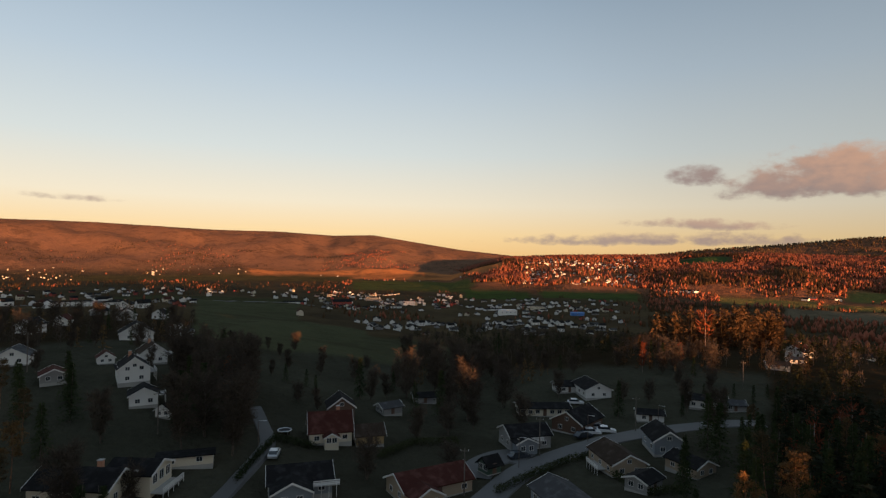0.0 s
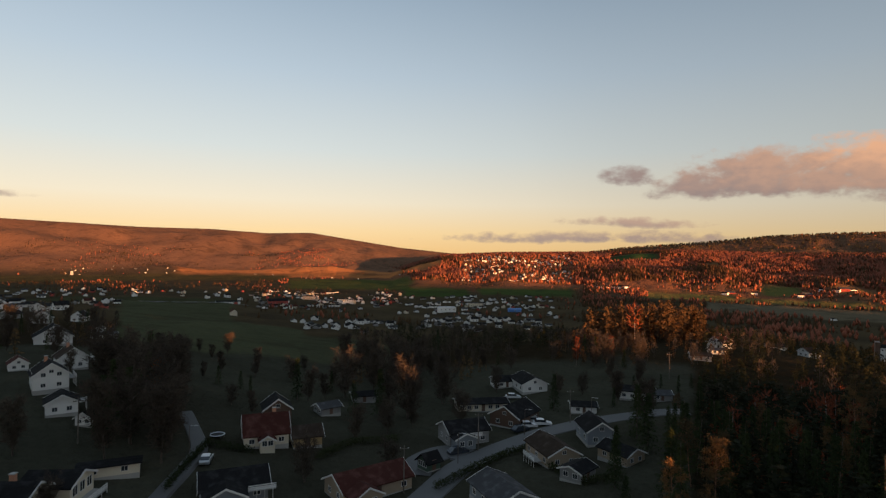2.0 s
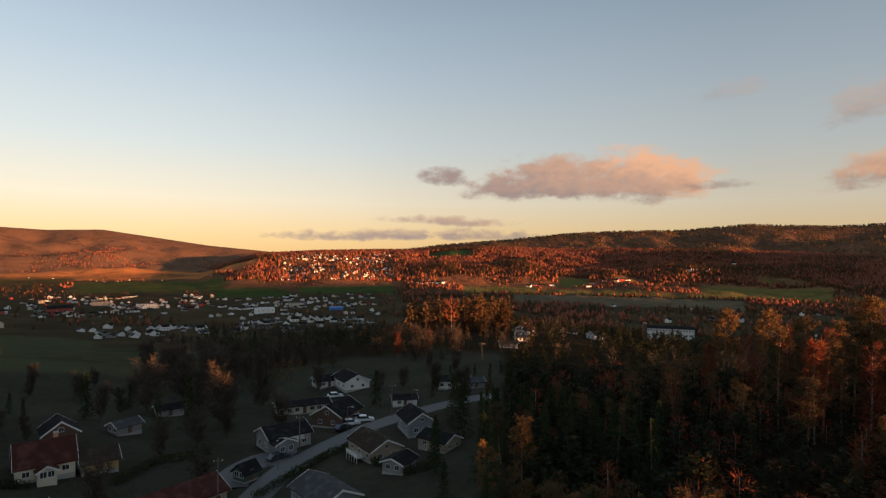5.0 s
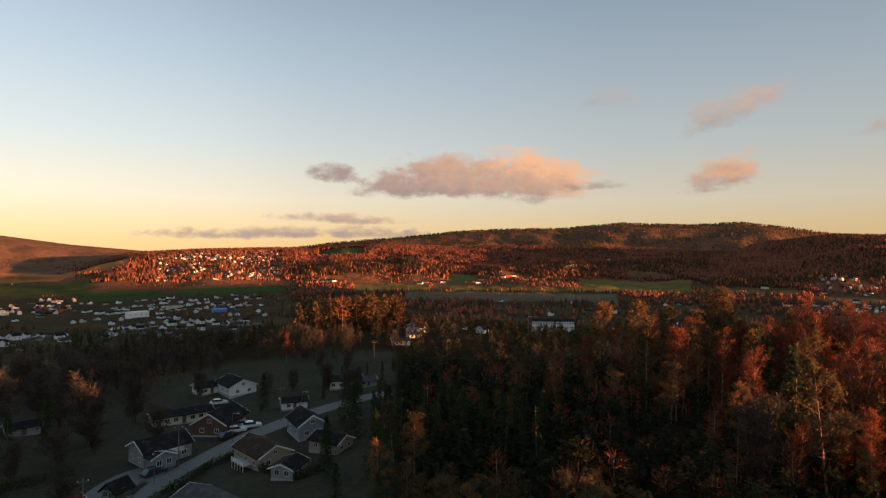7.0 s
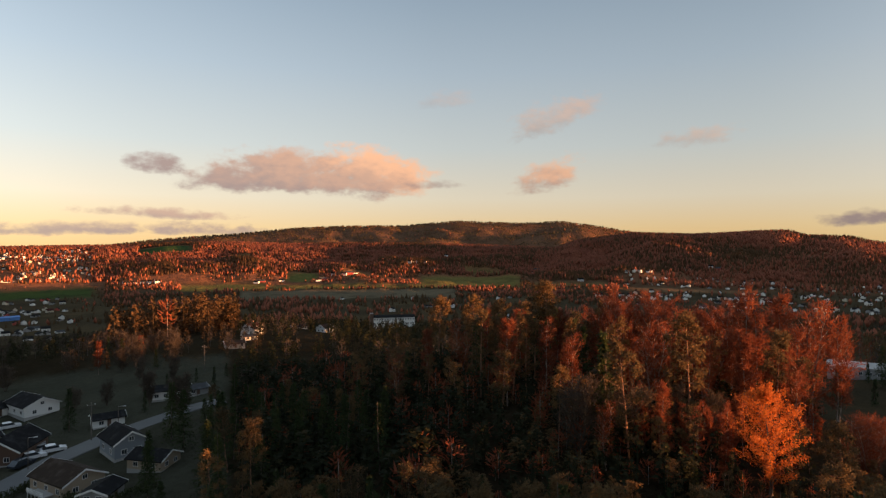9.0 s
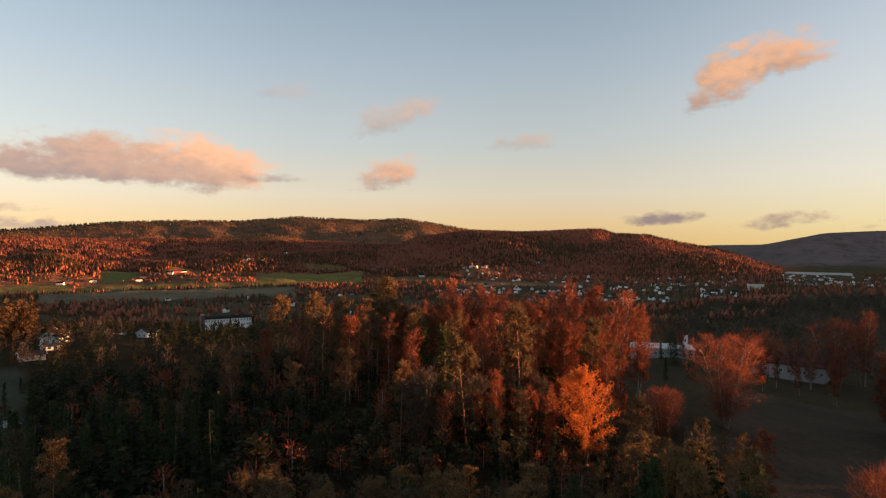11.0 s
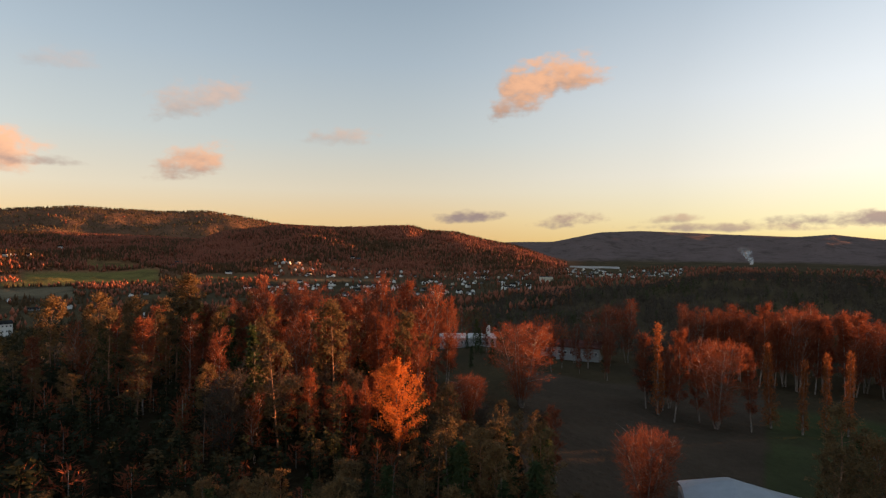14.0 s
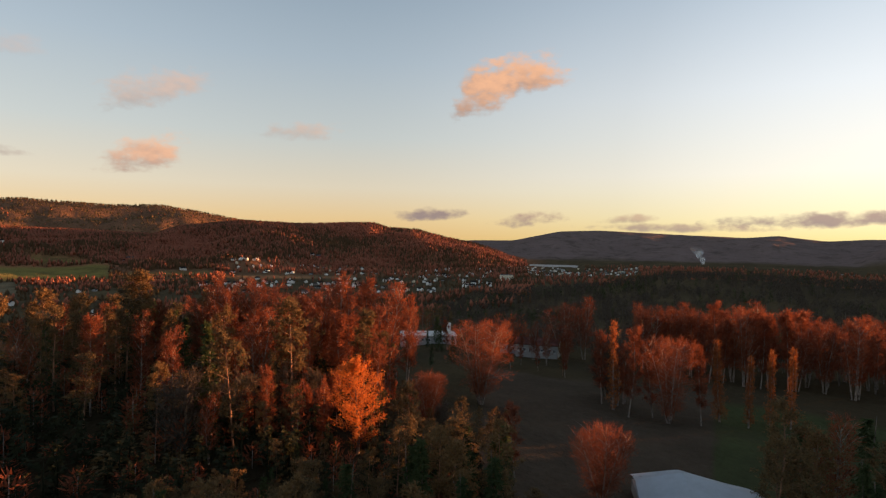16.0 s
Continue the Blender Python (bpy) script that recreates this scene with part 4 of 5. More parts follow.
def woods(name, label, az0, az1, r0, r1, step, low, high, conifers, mids, seed, thin=0.0, wide=1.0, clumpy=0.0, bare="twig", needles="lit_toned_pine"):
    """A wood between two bearings and distances; conifers: their share, which drifts over the hillside."""
    g = np.random.default_rng(seed)
    n = int((r1 * r1 - r0 * r0) / 2 * math.radians(az1 - az0) / (step * step))
    az, r = g.uniform(az0, az1, n), np.sqrt(g.uniform(r0 * r0, r1 * r1, n))
    x, y = r * np.sin(np.radians(az)), r * np.cos(np.radians(az))
    keep = ~in_plot(x, y) & (g.random(n) > thin)
    for a0, a1, q0, q1, dense in TOWNS.values():
        keep &= ~((az > a0) & (az < a1) & (r > q0) & (r < q1)) | (g.random(n) < dense)
    keep &= ~((az > 97.4) & (az < 103) & (r > 1500) & (r < 2480))      # the open lakeshore
    keep &= ~((az > 42) & (az < 48.8) & (r > 400) & (r < 530))      # round the long white building
    if clumpy:
        keep &= rough(x, y, 0.13 * (r0 + r1), 9) + 0.5 * rough(x, y, 60, 7) > clumpy - 1.0
    keep &= ~((az > 84.5) & (az < 101) & (r > 100) & (r < 300))      # the school grounds
    x, y, az, r = x[keep], y[keep], az[keep], r[keep]
    z = land(x, y)
    keep = z > 0.0 if r0 > 1850 and az0 > 90 else z > -50
    x, y, z, r = x[keep], y[keep], z[keep], r[keep]
    n = len(x)
    h = g.uniform(low, high, n) * np.where(g.random(n) < 0.12, 0.6, 1.0)
    size = np.stack([h * g.uniform(0.8, 1.25, n) * wide, h], 1)
    drift = 0.5 + 0.5 * rough(x, y, 0.16 * (r0 + r1), seed % 5)
    fir = g.random(n) < np.clip(conifers + (drift - 0.5) * 1.3, 0.02, 0.98)
    pos = np.stack([x, y, z - 0.3], 1)
    turn, pick = g.uniform(0, math.tau, n), g.integers(0, 4, n)
    made = []
    if mids:
        kinds = ((fir, [mid_conifer(s) for s in range(4)], "spruce"), (~fir, [mid_broadleaf(s) for s in range(4)], bare))
        stem = tube([(0, 0, -0.02), (0.004, 0, 0.4), (0, 0.004, 0.85)], (0.011, 0.008, 0.003), 3)
        made.append((scattered([stem], pos[~fir], size[~fir], turn[~fir], pick[~fir] * 0), "bark_birch" if bare == "twig" else "bark_dark", "birch_trunks" if bare == "twig" else "trunks", ("pale slender birch" if bare == "twig" else "dark slender") + " trunks among distant trees"))
    else:
        kinds = ((fir, [far_conifer(s) for s in range(4)], "spruce"), (~fir, [far_broadleaf(s) for s in range(4)], "lit_toned_twig"))
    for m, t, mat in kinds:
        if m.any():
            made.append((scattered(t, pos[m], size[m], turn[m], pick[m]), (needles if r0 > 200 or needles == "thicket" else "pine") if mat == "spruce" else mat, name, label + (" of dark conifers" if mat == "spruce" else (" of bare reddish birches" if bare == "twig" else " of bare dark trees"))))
    for data, mat, nm, lab in made:
        tagged(new(nm, tri_mesh(nm, *data, M[mat])), lab, "woods", kind="stuff")


# woods lying in shade get darker twig and needle colours in place of shadow
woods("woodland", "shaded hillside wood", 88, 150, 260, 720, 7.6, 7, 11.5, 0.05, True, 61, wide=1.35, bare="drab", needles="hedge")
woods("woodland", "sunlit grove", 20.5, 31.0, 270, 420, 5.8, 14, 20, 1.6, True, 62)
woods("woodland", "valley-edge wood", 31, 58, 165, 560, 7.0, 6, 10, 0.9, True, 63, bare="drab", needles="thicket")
woods("woodland", "valley-edge wood", 58, 90, 165, 560, 8.5, 8, 12.5, 0.5, True, 75)
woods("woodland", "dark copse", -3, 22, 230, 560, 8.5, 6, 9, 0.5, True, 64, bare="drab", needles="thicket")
woods("woodland", "hedgerow wood", -45, -23, 130, 420, 12.0, 5, 8, 0.4, True, 65, bare="drab")
woods("treeline", "scattered valley trees", -42, 20, 560, 1650, 13.0, 5, 9, 0.9, False, 66, 0.2, 1.0, 1.15)
woods("treeline", "scattered valley trees", 20, 98, 560, 1680, 9.0, 6, 12, 0.6, False, 67, 0.05, 1.1, 0.75)
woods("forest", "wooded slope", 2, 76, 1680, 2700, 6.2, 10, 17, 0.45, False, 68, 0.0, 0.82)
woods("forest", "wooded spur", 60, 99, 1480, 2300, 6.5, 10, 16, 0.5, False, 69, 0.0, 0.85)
woods("forest", "wooded mountain", 18, 78, 2900, 4250, 23.0, 9, 14, 1.4, False, 70, 0.0, 1.9, needles="pine")
woods("forest", "wooded plain", -48, -10, 1650, 3100, 15.0, 6, 10, 0.95, False, 71, 0.2, 1.0, 1.0)
woods("forest", "wooded plain", -10, 12, 1650, 3100, 15.0, 6, 11, 0.3, False, 72, 0.2, 1.0, 1.0)
woods("forest", "lakeshore wood", 90, 130, 1050, 1960, 16.0, 8, 13, 0.5, False, 73, 0.15)
woods("undergrowth", "low undergrowth of the near wood", 30, 97, 40, 165, 3.3, 1.5, 4.5, 0.45, True, 74, 0.0, 2.2)
# thickets added to fill the gaps among near pines and darken them like shade
woods("undergrowth", "dense shade-coloured thicket between the pines", 48, 84, 70, 140, 3.0, 4, 7.5, 0.9, True, 78, 0.0, 1.2, needles="thicket")
woods("undergrowth", "dense shade-coloured thicket between the pines", 84, 97, 58, 79, 3.0, 6, 9, 0.8, True, 80, 0.0, 1.1, needles="thicket")
woods("undergrowth", "dense shade-coloured thicket between the pines", 30, 52, 60, 165, 3.4, 5, 8.5, 0.95, True, 79, 0.0, 1.5, needles="thicket")
woods("woodland", "wood behind the lane", 17.5, 33, 208, 292, 6.0, 4.5, 7.5, 0.6, True, 76, bare="drab")
woods("woodland", "wood behind the lane", -3, 11, 178, 236, 6.5, 4.5, 7, 0.4, True, 77, bare="drab")

# ---- buildings ----
def window(parent, x, y, z, w, h, side, sub=True):
    """A window in the wall plane: frame with a recessed pane. side: unit vector out of the wall."""
    sx, sy = side
    bm = bmesh.new()
    t, d = 0.09, 0.05
    def bar(u0, u1, z0, z1):
        if sx:
            box(bm, min(x, x + sx * d), max(x, x + sx * d), y + u0, y + u1, z + z0, z + z1)
        else:
            box(bm, x + u0, x + u1, min(y, y + sy * d), max(y, y + sy * d), z + z0, z + z1)
    bar(-w / 2, w / 2, -h / 2, -h / 2 + t), bar(-w / 2, w / 2, h / 2 - t, h / 2)
    bar(-w / 2, -w / 2 + t, -h / 2 + t, h / 2 - t), bar(w / 2 - t, w / 2, -h / 2 + t, h / 2 - t)
    if w > 0.8:
        bar(-t / 3, t / 3, -h / 2 + t, h / 2 - t)
    fr = part("window", bm, M["trim"], parent, "white framed window")
    e = 0.012
    if sx:
        g = boxed(min(x, x + sx * e), max(x, x + sx * e), y - w / 2 + t, y + w / 2 - t, z - h / 2 + t, z + h / 2 - t)
    else:
        g = boxed(x - w / 2 + t, x + w / 2 - t, min(y, y + sy * e), max(y, y + sy * e), z - h / 2 + t, z + h / 2 - t)
    part("pane", g, M["glass"], fr if sub else parent)
    return fr


def gable_body(L, W, hw, pitch, base=1.5):
    rise = W / 2 * math.tan(radians(pitch))
    o = [(-L / 2, -W / 2, -base), (-L / 2, W / 2, -base), (-L / 2, W / 2, hw), (-L / 2, 0, hw + rise), (-L / 2, -W / 2, hw)]
    return prism(bmesh.new(), o, (L, 0, 0)), rise


def gable_roof(L, W, hw, pitch, over=0.5, thick=0.22):
    bm = bmesh.new()
    t = math.tan(radians(pitch))
    for s in (-1, 1):
        w = W / 2 + over
        top = hw + W / 2 * t + 0.02
        o = [(-L / 2 - over, 0, top), (-L / 2 - over, s * w, top - w * t), (-L / 2 - over, s * w, top - w * t + thick), (-L / 2 - over, 0, top + thick)]
        prism(bm, o, (L + 2 * over, 0, 0))
    return bm


def roof_trim(parent, L, W, hw, pitch, over=0.5, thick=0.22, ends=(-1, 1)):
    """White barge boards along the gable edges."""
    t = math.tan(radians(pitch))
    top, w = hw + W / 2 * t + 0.02, W / 2 + over
    for e in ends:
        for s in (-1, 1):
            x = e * (L / 2 + over)
            o = [(x, 0, top - 0.10), (x, s * w, top - w * t - 0.10), (x, s * w, top - w * t + thick + 0.04), (x, 0, top + thick + 0.04)]
            part("barge_board", prism(bmesh.new(), o, (0.06 * e, 0, 0)), M["trim"], parent, "white barge board")


def balcony(parent, x0, x1, y, z, depth, side):
    """A deck with a white boarded rail, out from a long wall."""
    y0, y1 = (y, y + depth) if side > 0 else (y - depth, y)
    part("balcony_deck", boxed(x0, x1, y0, y1, z - 0.15, z), M["concrete"], parent)
    edge = y1 if side > 0 else y0
    n = int((x1 - x0) / 0.35)
    for k in range(3):
        part("rail_board", boxed(x0, x1, edge - 0.03, edge + 0.03, z + 0.15 + 0.3 * k, z + 0.33 + 0.3 * k), M["trim"], parent, "white balcony rail board")
    for k in range(0, n + 1, 4):
        part("rail_post", boxed(x0 + 0.35 * k - 0.04, x0 + 0.35 * k + 0.04, edge - 0.05, edge + 0.05, z - 2.4, z + 1.0), M["trim"], parent)


def house(m, L, W, hw, pitch, wall, roof, label, group="", chimney=True, windows=3, floors=1, trim=True, deck=0, door=True, name="house"):
    """A gabled house. Its ridge runs along x; y points away from the front."""
    claim(m.translation.x, m.translation.y)
    ob = thing(name, m, label, "house" if name == "house" else name.replace("_", " "), group)
    body, rise = gable_body(L, W, hw, pitch)
    part("wall", body, M[wall], ob)
    part("plinth", boxed(-L / 2 - 0.03, L / 2 + 0.03, -W / 2 - 0.03, W / 2 + 0.03, -1.6, 0.35), M["concrete"], ob, "bare concrete plinth")
    part("roof", gable_roof(L, W, hw, pitch), M[roof], ob)
    if trim:
        roof_trim(ob, L, W, hw, pitch)
    for s in (-1, 1):
        for f in range(floors):
            zz = 1.55 + 2.7 * f
            for k in range(windows):
                x = (k + 0.5) / windows * L - L / 2
                if door and f == 0 and s < 0 and k == windows // 2:
                    continue
                window(ob, x, s * W / 2, zz, 1.3, 1.15, (0, s))
            for k in (-0.22, 0.22):
                window(ob, s * L / 2, k * W, zz, 1.2, 1.15, (s, 0))
        if rise > 2.0:
            window(ob, s * L / 2, 0, hw + rise * 0.3, 1.1, 1.0, (s, 0))
    if door:
        d = part("door", boxed(-0.5, 0.5, -W / 2 - 0.06, -W / 2, 0.35, 2.4), M["brown"], ob, "stained front door")
        part("handle", boxed(0.34, 0.42, -W / 2 - 0.12, -W / 2 - 0.06, 1.3, 1.36), M["steel"], d)
    if chimney:
        c = part("chimney", boxed(L * 0.16, L * 0.16 + 0.8, 0.25, 1.0, hw + rise - 1.1, hw + rise + 1.1, bevel=0.03), M["brick"], ob, "brick chimney")
        part("chimney_cap", boxed(L * 0.16 - 0.08, L * 0.16 + 0.88, 0.17, 1.08, hw + rise + 1.1, hw + rise + 1.22), M["concrete"], c)
    if deck:
        balcony(ob, -L * 0.4, L * 0.25, deck * W / 2, min(2.6, hw - 0.2), 1.8, deck)
    return ob


def wing(ob, x0, x1, y0, y1, hw, pitch, wall, roof):
    """A lower wing whose ridge runs along y, joined to a house."""
    W = x1 - x0
    rise, c = W / 2 * math.tan(radians(pitch)), (x0 + x1) / 2
    o = [(x0, y0, -1.5), (x1, y0, -1.5), (x1, y0, hw), (c, y0, hw + rise), (x0, y0, hw)]
    w = part("wing", prism(bmesh.new(), o, (0, y1 - y0, 0)), M[wall], ob)
    bm, t, ov = bmesh.new(), math.tan(radians(pitch)), 0.45
    for s in (-1, 1):
        e = W / 2 + ov
        top = hw + rise + 0.02
        prism(bm, [(c, y0 - ov, top), (c + s * e, y0 - ov, top - e * t), (c + s * e, y0 - ov, top - e * t + 0.22), (c, y0 - ov, top + 0.22)], (0, y1 - y0 + ov, 0))
    part("wing_roof", bm, M[roof], ob)
    for s in (-1, 1):
        e = W / 2 + ov
        top = hw + rise + 0.02
        o = [(c, y0 - ov, top - 0.1), (c + s * e, y0 - ov, top - e * t - 0.1), (c + s * e, y0 - ov, top - e * t + 0.26), (c, y0 - ov, top + 0.26)]
        part("barge_board", prism(bmesh.new(), o, (0, -0.06, 0)), M["trim"], ob, "white barge board")
    for k in (-0.2, 0.2):
        window(ob, c + k * W, y0, 1.6, 1.2, 1.3, (0, -1))


def lot(az, r, turn, k=0.86):
    """A pose on the ground for a house somewhat below the common size."""
    return at(az, r, turn) @ Matrix.Scale(k, 4)


def annexe(ob, x0, x1, y, W, hw, pitch, wall, roof):
    """A parallel wing behind a house, with a glazed gable end and a railed terrace in front of it."""
    t, over = math.tan(radians(pitch)), 0.45
    top = hw + W / 2 * t
    o = [(x0, y - W / 2, -1.5), (x0, y + W / 2, -1.5), (x0, y + W / 2, hw), (x0, y, top), (x0, y - W / 2, hw)]
    part("wing", prism(bmesh.new(), o, (x1 - x0, 0, 0)), M[wall], ob)
    bm, e = bmesh.new(), W / 2 + over
    for q in (-1, 1):
        prism(bm, [(x0, y, top + 0.02), (x0, y + q * e, top + 0.02 - e * t), (x0, y + q * e, top + 0.24 - e * t), (x0, y, top + 0.24)], (x1 - x0 + over, 0, 0))
    part("wing_roof", bm, M[roof], ob)
    for q in (-1, 1):
        o = [(x1 + over, y, top - 0.1), (x1 + over, y + q * e, top - e * t - 0.1), (x1 + over, y + q * e, top + 0.28 - e * t), (x1 + over, y, top + 0.28)]
        part("barge_board", prism(bmesh.new(), o, (0.06, 0, 0)), M["trim"], ob, "white barge board")
    for k in (-0.3, 0.0, 0.3):
        window(ob, x1, y + k * W, 2.0, 1.5, 1.7, (1, 0))
    for k in range(3):
        part("rail_board", boxed(x1 + 2.2, x1 + 2.26, y - W / 2, y + W / 2, 0.2 + 0.3 * k, 0.4 + 0.3 * k), M["trim"], ob, "white terrace rail board")
    for k in range(5):
        yy = y - W / 2 + W * k / 4
        part("rail_post", boxed(x1 + 2.18, x1 + 2.28, yy - 0.05, yy + 0.05, -1.5, 0.96), M["trim"], ob)
    part("terrace", boxed(x1, x1 + 2.3, y - W / 2, y + W / 2, -0.1, 0.05), M["concrete"], ob)


# the lane below: each house with its own bearing, distance, turn of the ridge and size
g = "houses along the lane"
h1 = house(lot(-31.9, 99, -34, 0.9), 13, 8, 3.2, 26, "cream", "rf_dark", "cream L-shaped wooden house with dark roof and chimney", g, windows=4)
annexe(h1, 1.0, 9.5, 6.6, 7.0, 3.0, 22, "cream", "rf_dark")
house(lot(-23.9, 106.5, -4, 0.8), 10.8, 3.6, 2.3, 6, "cream", "rf_dark", "long low cream garage with a flat dark roof", g, False, 2, trim=False, door=False, name="garage")
h2 = house(lot(-13.7, 97.5, 4), 11.5, 8.5, 2.9, 24, "greyblue", "rf_dark", "grey-blue wooden house with white gable trim and dark roof", g, False)
wing(h2, -5.2, 1.6, -8.6, -4.2, 2.8, 27, "greyblue", "rf_dark")
balcony(h2, 2.2, 7.0, -4.3, 2.5, 1.6, -1)
h3 = house(lot(-10.9, 118.5, 5, 0.84), 9.8, 8.0, 3.0, 42, "cream", "rf_red", "cream house with a red tiled roof and glazed porch", g, True, 3)
wing(h3, -1.6, 1.6, -6.4, -3.9, 2.2, 30, "cream", "rf_red")
house(lot(-9.9, 130, 96), 7.0, 6.5, 4.4, 36, "brown", "rf_dark", "dark house with a white-edged gable", g, False, 2)
house(lot(-7.1, 118, 10, 0.92), 6.0, 5.5, 2.4, 30, "yellow", "rf_brown", "ochre wooden garage with a brown roof", g, False, 1, name="garage")
h4 = house(lot(-0.9, 97.5, 30), 15, 8.2, 2.8, 26, "beige", "rf_red", "long low beige house with a red tiled roof", g, False, 4)
wing(h4, -7.2, -1.4, -7.6, -4.0, 2.6, 28, "beige", "rf_red")
house(lot(5.1, 105.5, 40, 0.9), 3.4, 3.2, 2.1, 40, "green", "rf_dark", "small dark green garden shed with white corners", g, False, 1, trim=False, name="garden_shed")
h5 = house(lot(8.5, 121.5, 24, 0.84), 10.5, 8.0, 3.4, 24, "grey", "rf_dark", "grey house with white balcony and dark roof", g, False, 3, deck=-1)
wing(h5, -5.0, 0.2, -7.2, -3.9, 2.8, 24, "greyblue", "rf_dark")
h6 = house(lot(13.6, 136, 62, 0.84), 12, 9.0, 3.2, 30, "brown", "rf_dark", "dark stained house with white-edged gable and dark roof", g, False, 3)
house(lot(10.2, 148, 14), 15.0, 6.5, 2.5, 14, "cream", "rf_dark", "long cream bungalow with dark windows", g, False, 7)
house(lot(14.9, 169, 112, 0.78), 13, 9.5, 3.2, 24, "white", "rf_dark", "white house with broad gable and black roof", g, False, 3)
house(lot(12.5, 173, 20, 0.78), 9, 7, 2.6, 22, "white", "rf_dark", "white side building with black roof", g, False, 2)
h7 = house(lot(17.3, 109.5, 118, 0.76), 12.5, 8.4, 3.0, 26, "beige", "rf_brown", "beige wooden house with brown roof and terrace", g, False, 3)
balcony(h7, -3, 3, 4.2, 0.9, 2.2, 1)
house(lot(21.4, 121, 108, 0.85), 9.5, 6.5, 3.4, 32, "greyblue", "rf_dark", "pale blue-grey house with steep gable", g, False, 2)
house(lot(20.2, 146, 8, 0.75), 8, 6.0, 2.5, 18, "white", "rf_dark", "white garage with two broad doors", g, False, 2, name="garage")
house(lot(25.2, 161, -4, 0.8), 10.5, 7, 2.9, 18, "white", "rf_dark", "low white bungalow at the edge of the wood", g, False, 4)
house(lot(27.2, 160, 20, 0.72), 7, 6, 2.3, 20, "grey", "rf_grey", "small grey outbuilding with a pale roof", g, False, 2, name="outbuilding")
house(lot(12.5, 88.5, 120), 11, 7.6, 2.8, 24, "greyblue", "rf_grey", "grey house with a grey sheet roof", g, False, 3)
house(lot(19.8, 99, 60, 0.8), 6.0, 5.0, 2.4, 20, "grey", "rf_dark", "low grey garage with a dark roof", g, False, 1, name="garage")
house(lot(23.8, 109, 140, 0.74), 9.0, 6.5, 2.6, 24, "beige", "rf_dark", "beige house with a dark roof", g, False, 2)
house(lot(-5.1, 139, 30), 6.0, 4.5, 2.2, 24, "grey", "rf_grey", "grey weathered wooden garden shed", g, False, 1, name="shed")
house(lot(-1.6, 156, 10), 7.0, 5.0, 2.2, 20, "grey", "rf_dark", "dark low outbuilding by the field", g, False, 1, name="outbuilding")

g = "houses on the garden slope"
house(lot(-28.4, 145.5, 96, 0.78), 9, 8.0, 4.2, 36, "white", "rf_dark", "tall white wooden house with gable and dark roof", g, True, 2, 2, deck=-1)
house(lot(-26.9, 163, 100, 0.76), 8, 8.0, 3.8, 36, "white", "rf_brown", "white house with brown roof and balcony", g, True, 2, deck=-1)
house(lot(-30.5, 164, 94, 0.62), 7, 6.0, 2.6, 36, "white", "rf_red", "small white house with red roof", g, False, 2)
house(lot(-34.2, 150, 92, 0.76), 7, 6.5, 2.4, 26, "grey", "rf_red", "grey house with a red roof", g, False, 2)
house(lot(-27.5, 133, 92, 0.78), 7, 6.8, 3.0, 28, "white", "rf_dark", "white house with a balcony above the garden", g, False, 2, deck=-1)
house(lot(-25.6, 126, 60, 0.6), 5, 5.0, 2.6, 34, "white", "rf_dark", "white house half hidden by trees", g, False, 1)
house(lot(-28.2, 215, 92, 0.86), 10, 11.5, 3.0, 32, "white", "rf_dark", "broad white house with dark overhanging roof", g, False, 3)
house(lot(-36.8, 172, 80, 0.82), 9, 8.0, 2.8, 28, "white", "rf_grey", "white house with a grey roof", g, False, 2)
house(lot(-35.8, 256, 60, 0.82), 9, 8, 4.0, 34, "white", "rf_dark", "white two-storey house among trees", g, False, 2, 2)
house(lot(-25.0, 240, 84, 0.72), 6, 6.0, 4.2, 36, "white", "rf_dark", "white tower-like house with glazed veranda", g, False, 2, 2, deck=-1)
house(lot(-24.5, 237, 10, 0.8), 9, 5, 2.2, 14, "white", "rf_grey", "low white annexe with terrace", g, False, 3)
house(lot(-29.0, 322, 92, 0.95), 9, 9, 3.0, 34, "white", "rf_dark", "white gabled house on the slope", g, False, 2)
house(lot(-26.3, 345, 70, 0.9), 8, 7, 3.4, 34, "white", "rf_dark", "white house with a steep roof", g, False, 2)
house(lot(-29.1, 446, 74), 12, 10, 4.2, 30, "white", "rf_dark", "white house above the road", g, True, 2)
house(lot(-33.2, 640, 6, 1.0), 36, 9, 5.0, 8, "white", "rf_dark", "long white flat-roofed house", g, False, 9, 2)
house(lot(-30.4, 600, 4, 1.0), 20, 9, 3.2, 8, "white", "rf_dark", "long white bungalow with a flat roof", g, False, 6)
house(lot(-31.0, 352, 45, 0.82), 9, 7, 2.8, 28, "grey", "rf_dark", "grey house between bare trees", g, False, 2)
house(lot(-33.6, 302, 66, 0.82), 8, 7, 3.2, 34, "white", "rf_red", "white house with a red roof on the slope", g, False, 2)

g = "houses at the edge of the wood"
house(lot(32.2, 262, 60, 0.85), 8.5, 8, 3.4, 32, "white", "rf_red", "white house catching the last sun", g, True, 3, 2)
house(lot(32.0, 246, 20, 0.68), 9, 6, 2.4, 18, "white", "rf_grey", "white garage in front of the sunlit house", g, False, 2, name="garage")
house(lot(30.6, 225, 10, 0.75), 9, 6, 2.3, 20, "grey", "rf_brown", "low grey house below the wood", g, False, 3)
house(lot(36.5, 330, 30, 0.85), 10, 7, 2.6, 20, "white", "rf_dark", "white house among trees", g, False, 3)
house(lot(39.0, 300, 50, 0.8), 8, 7, 3.0, 30, "white", "rf_dark", "white house half hidden in the wood", g, False, 2)
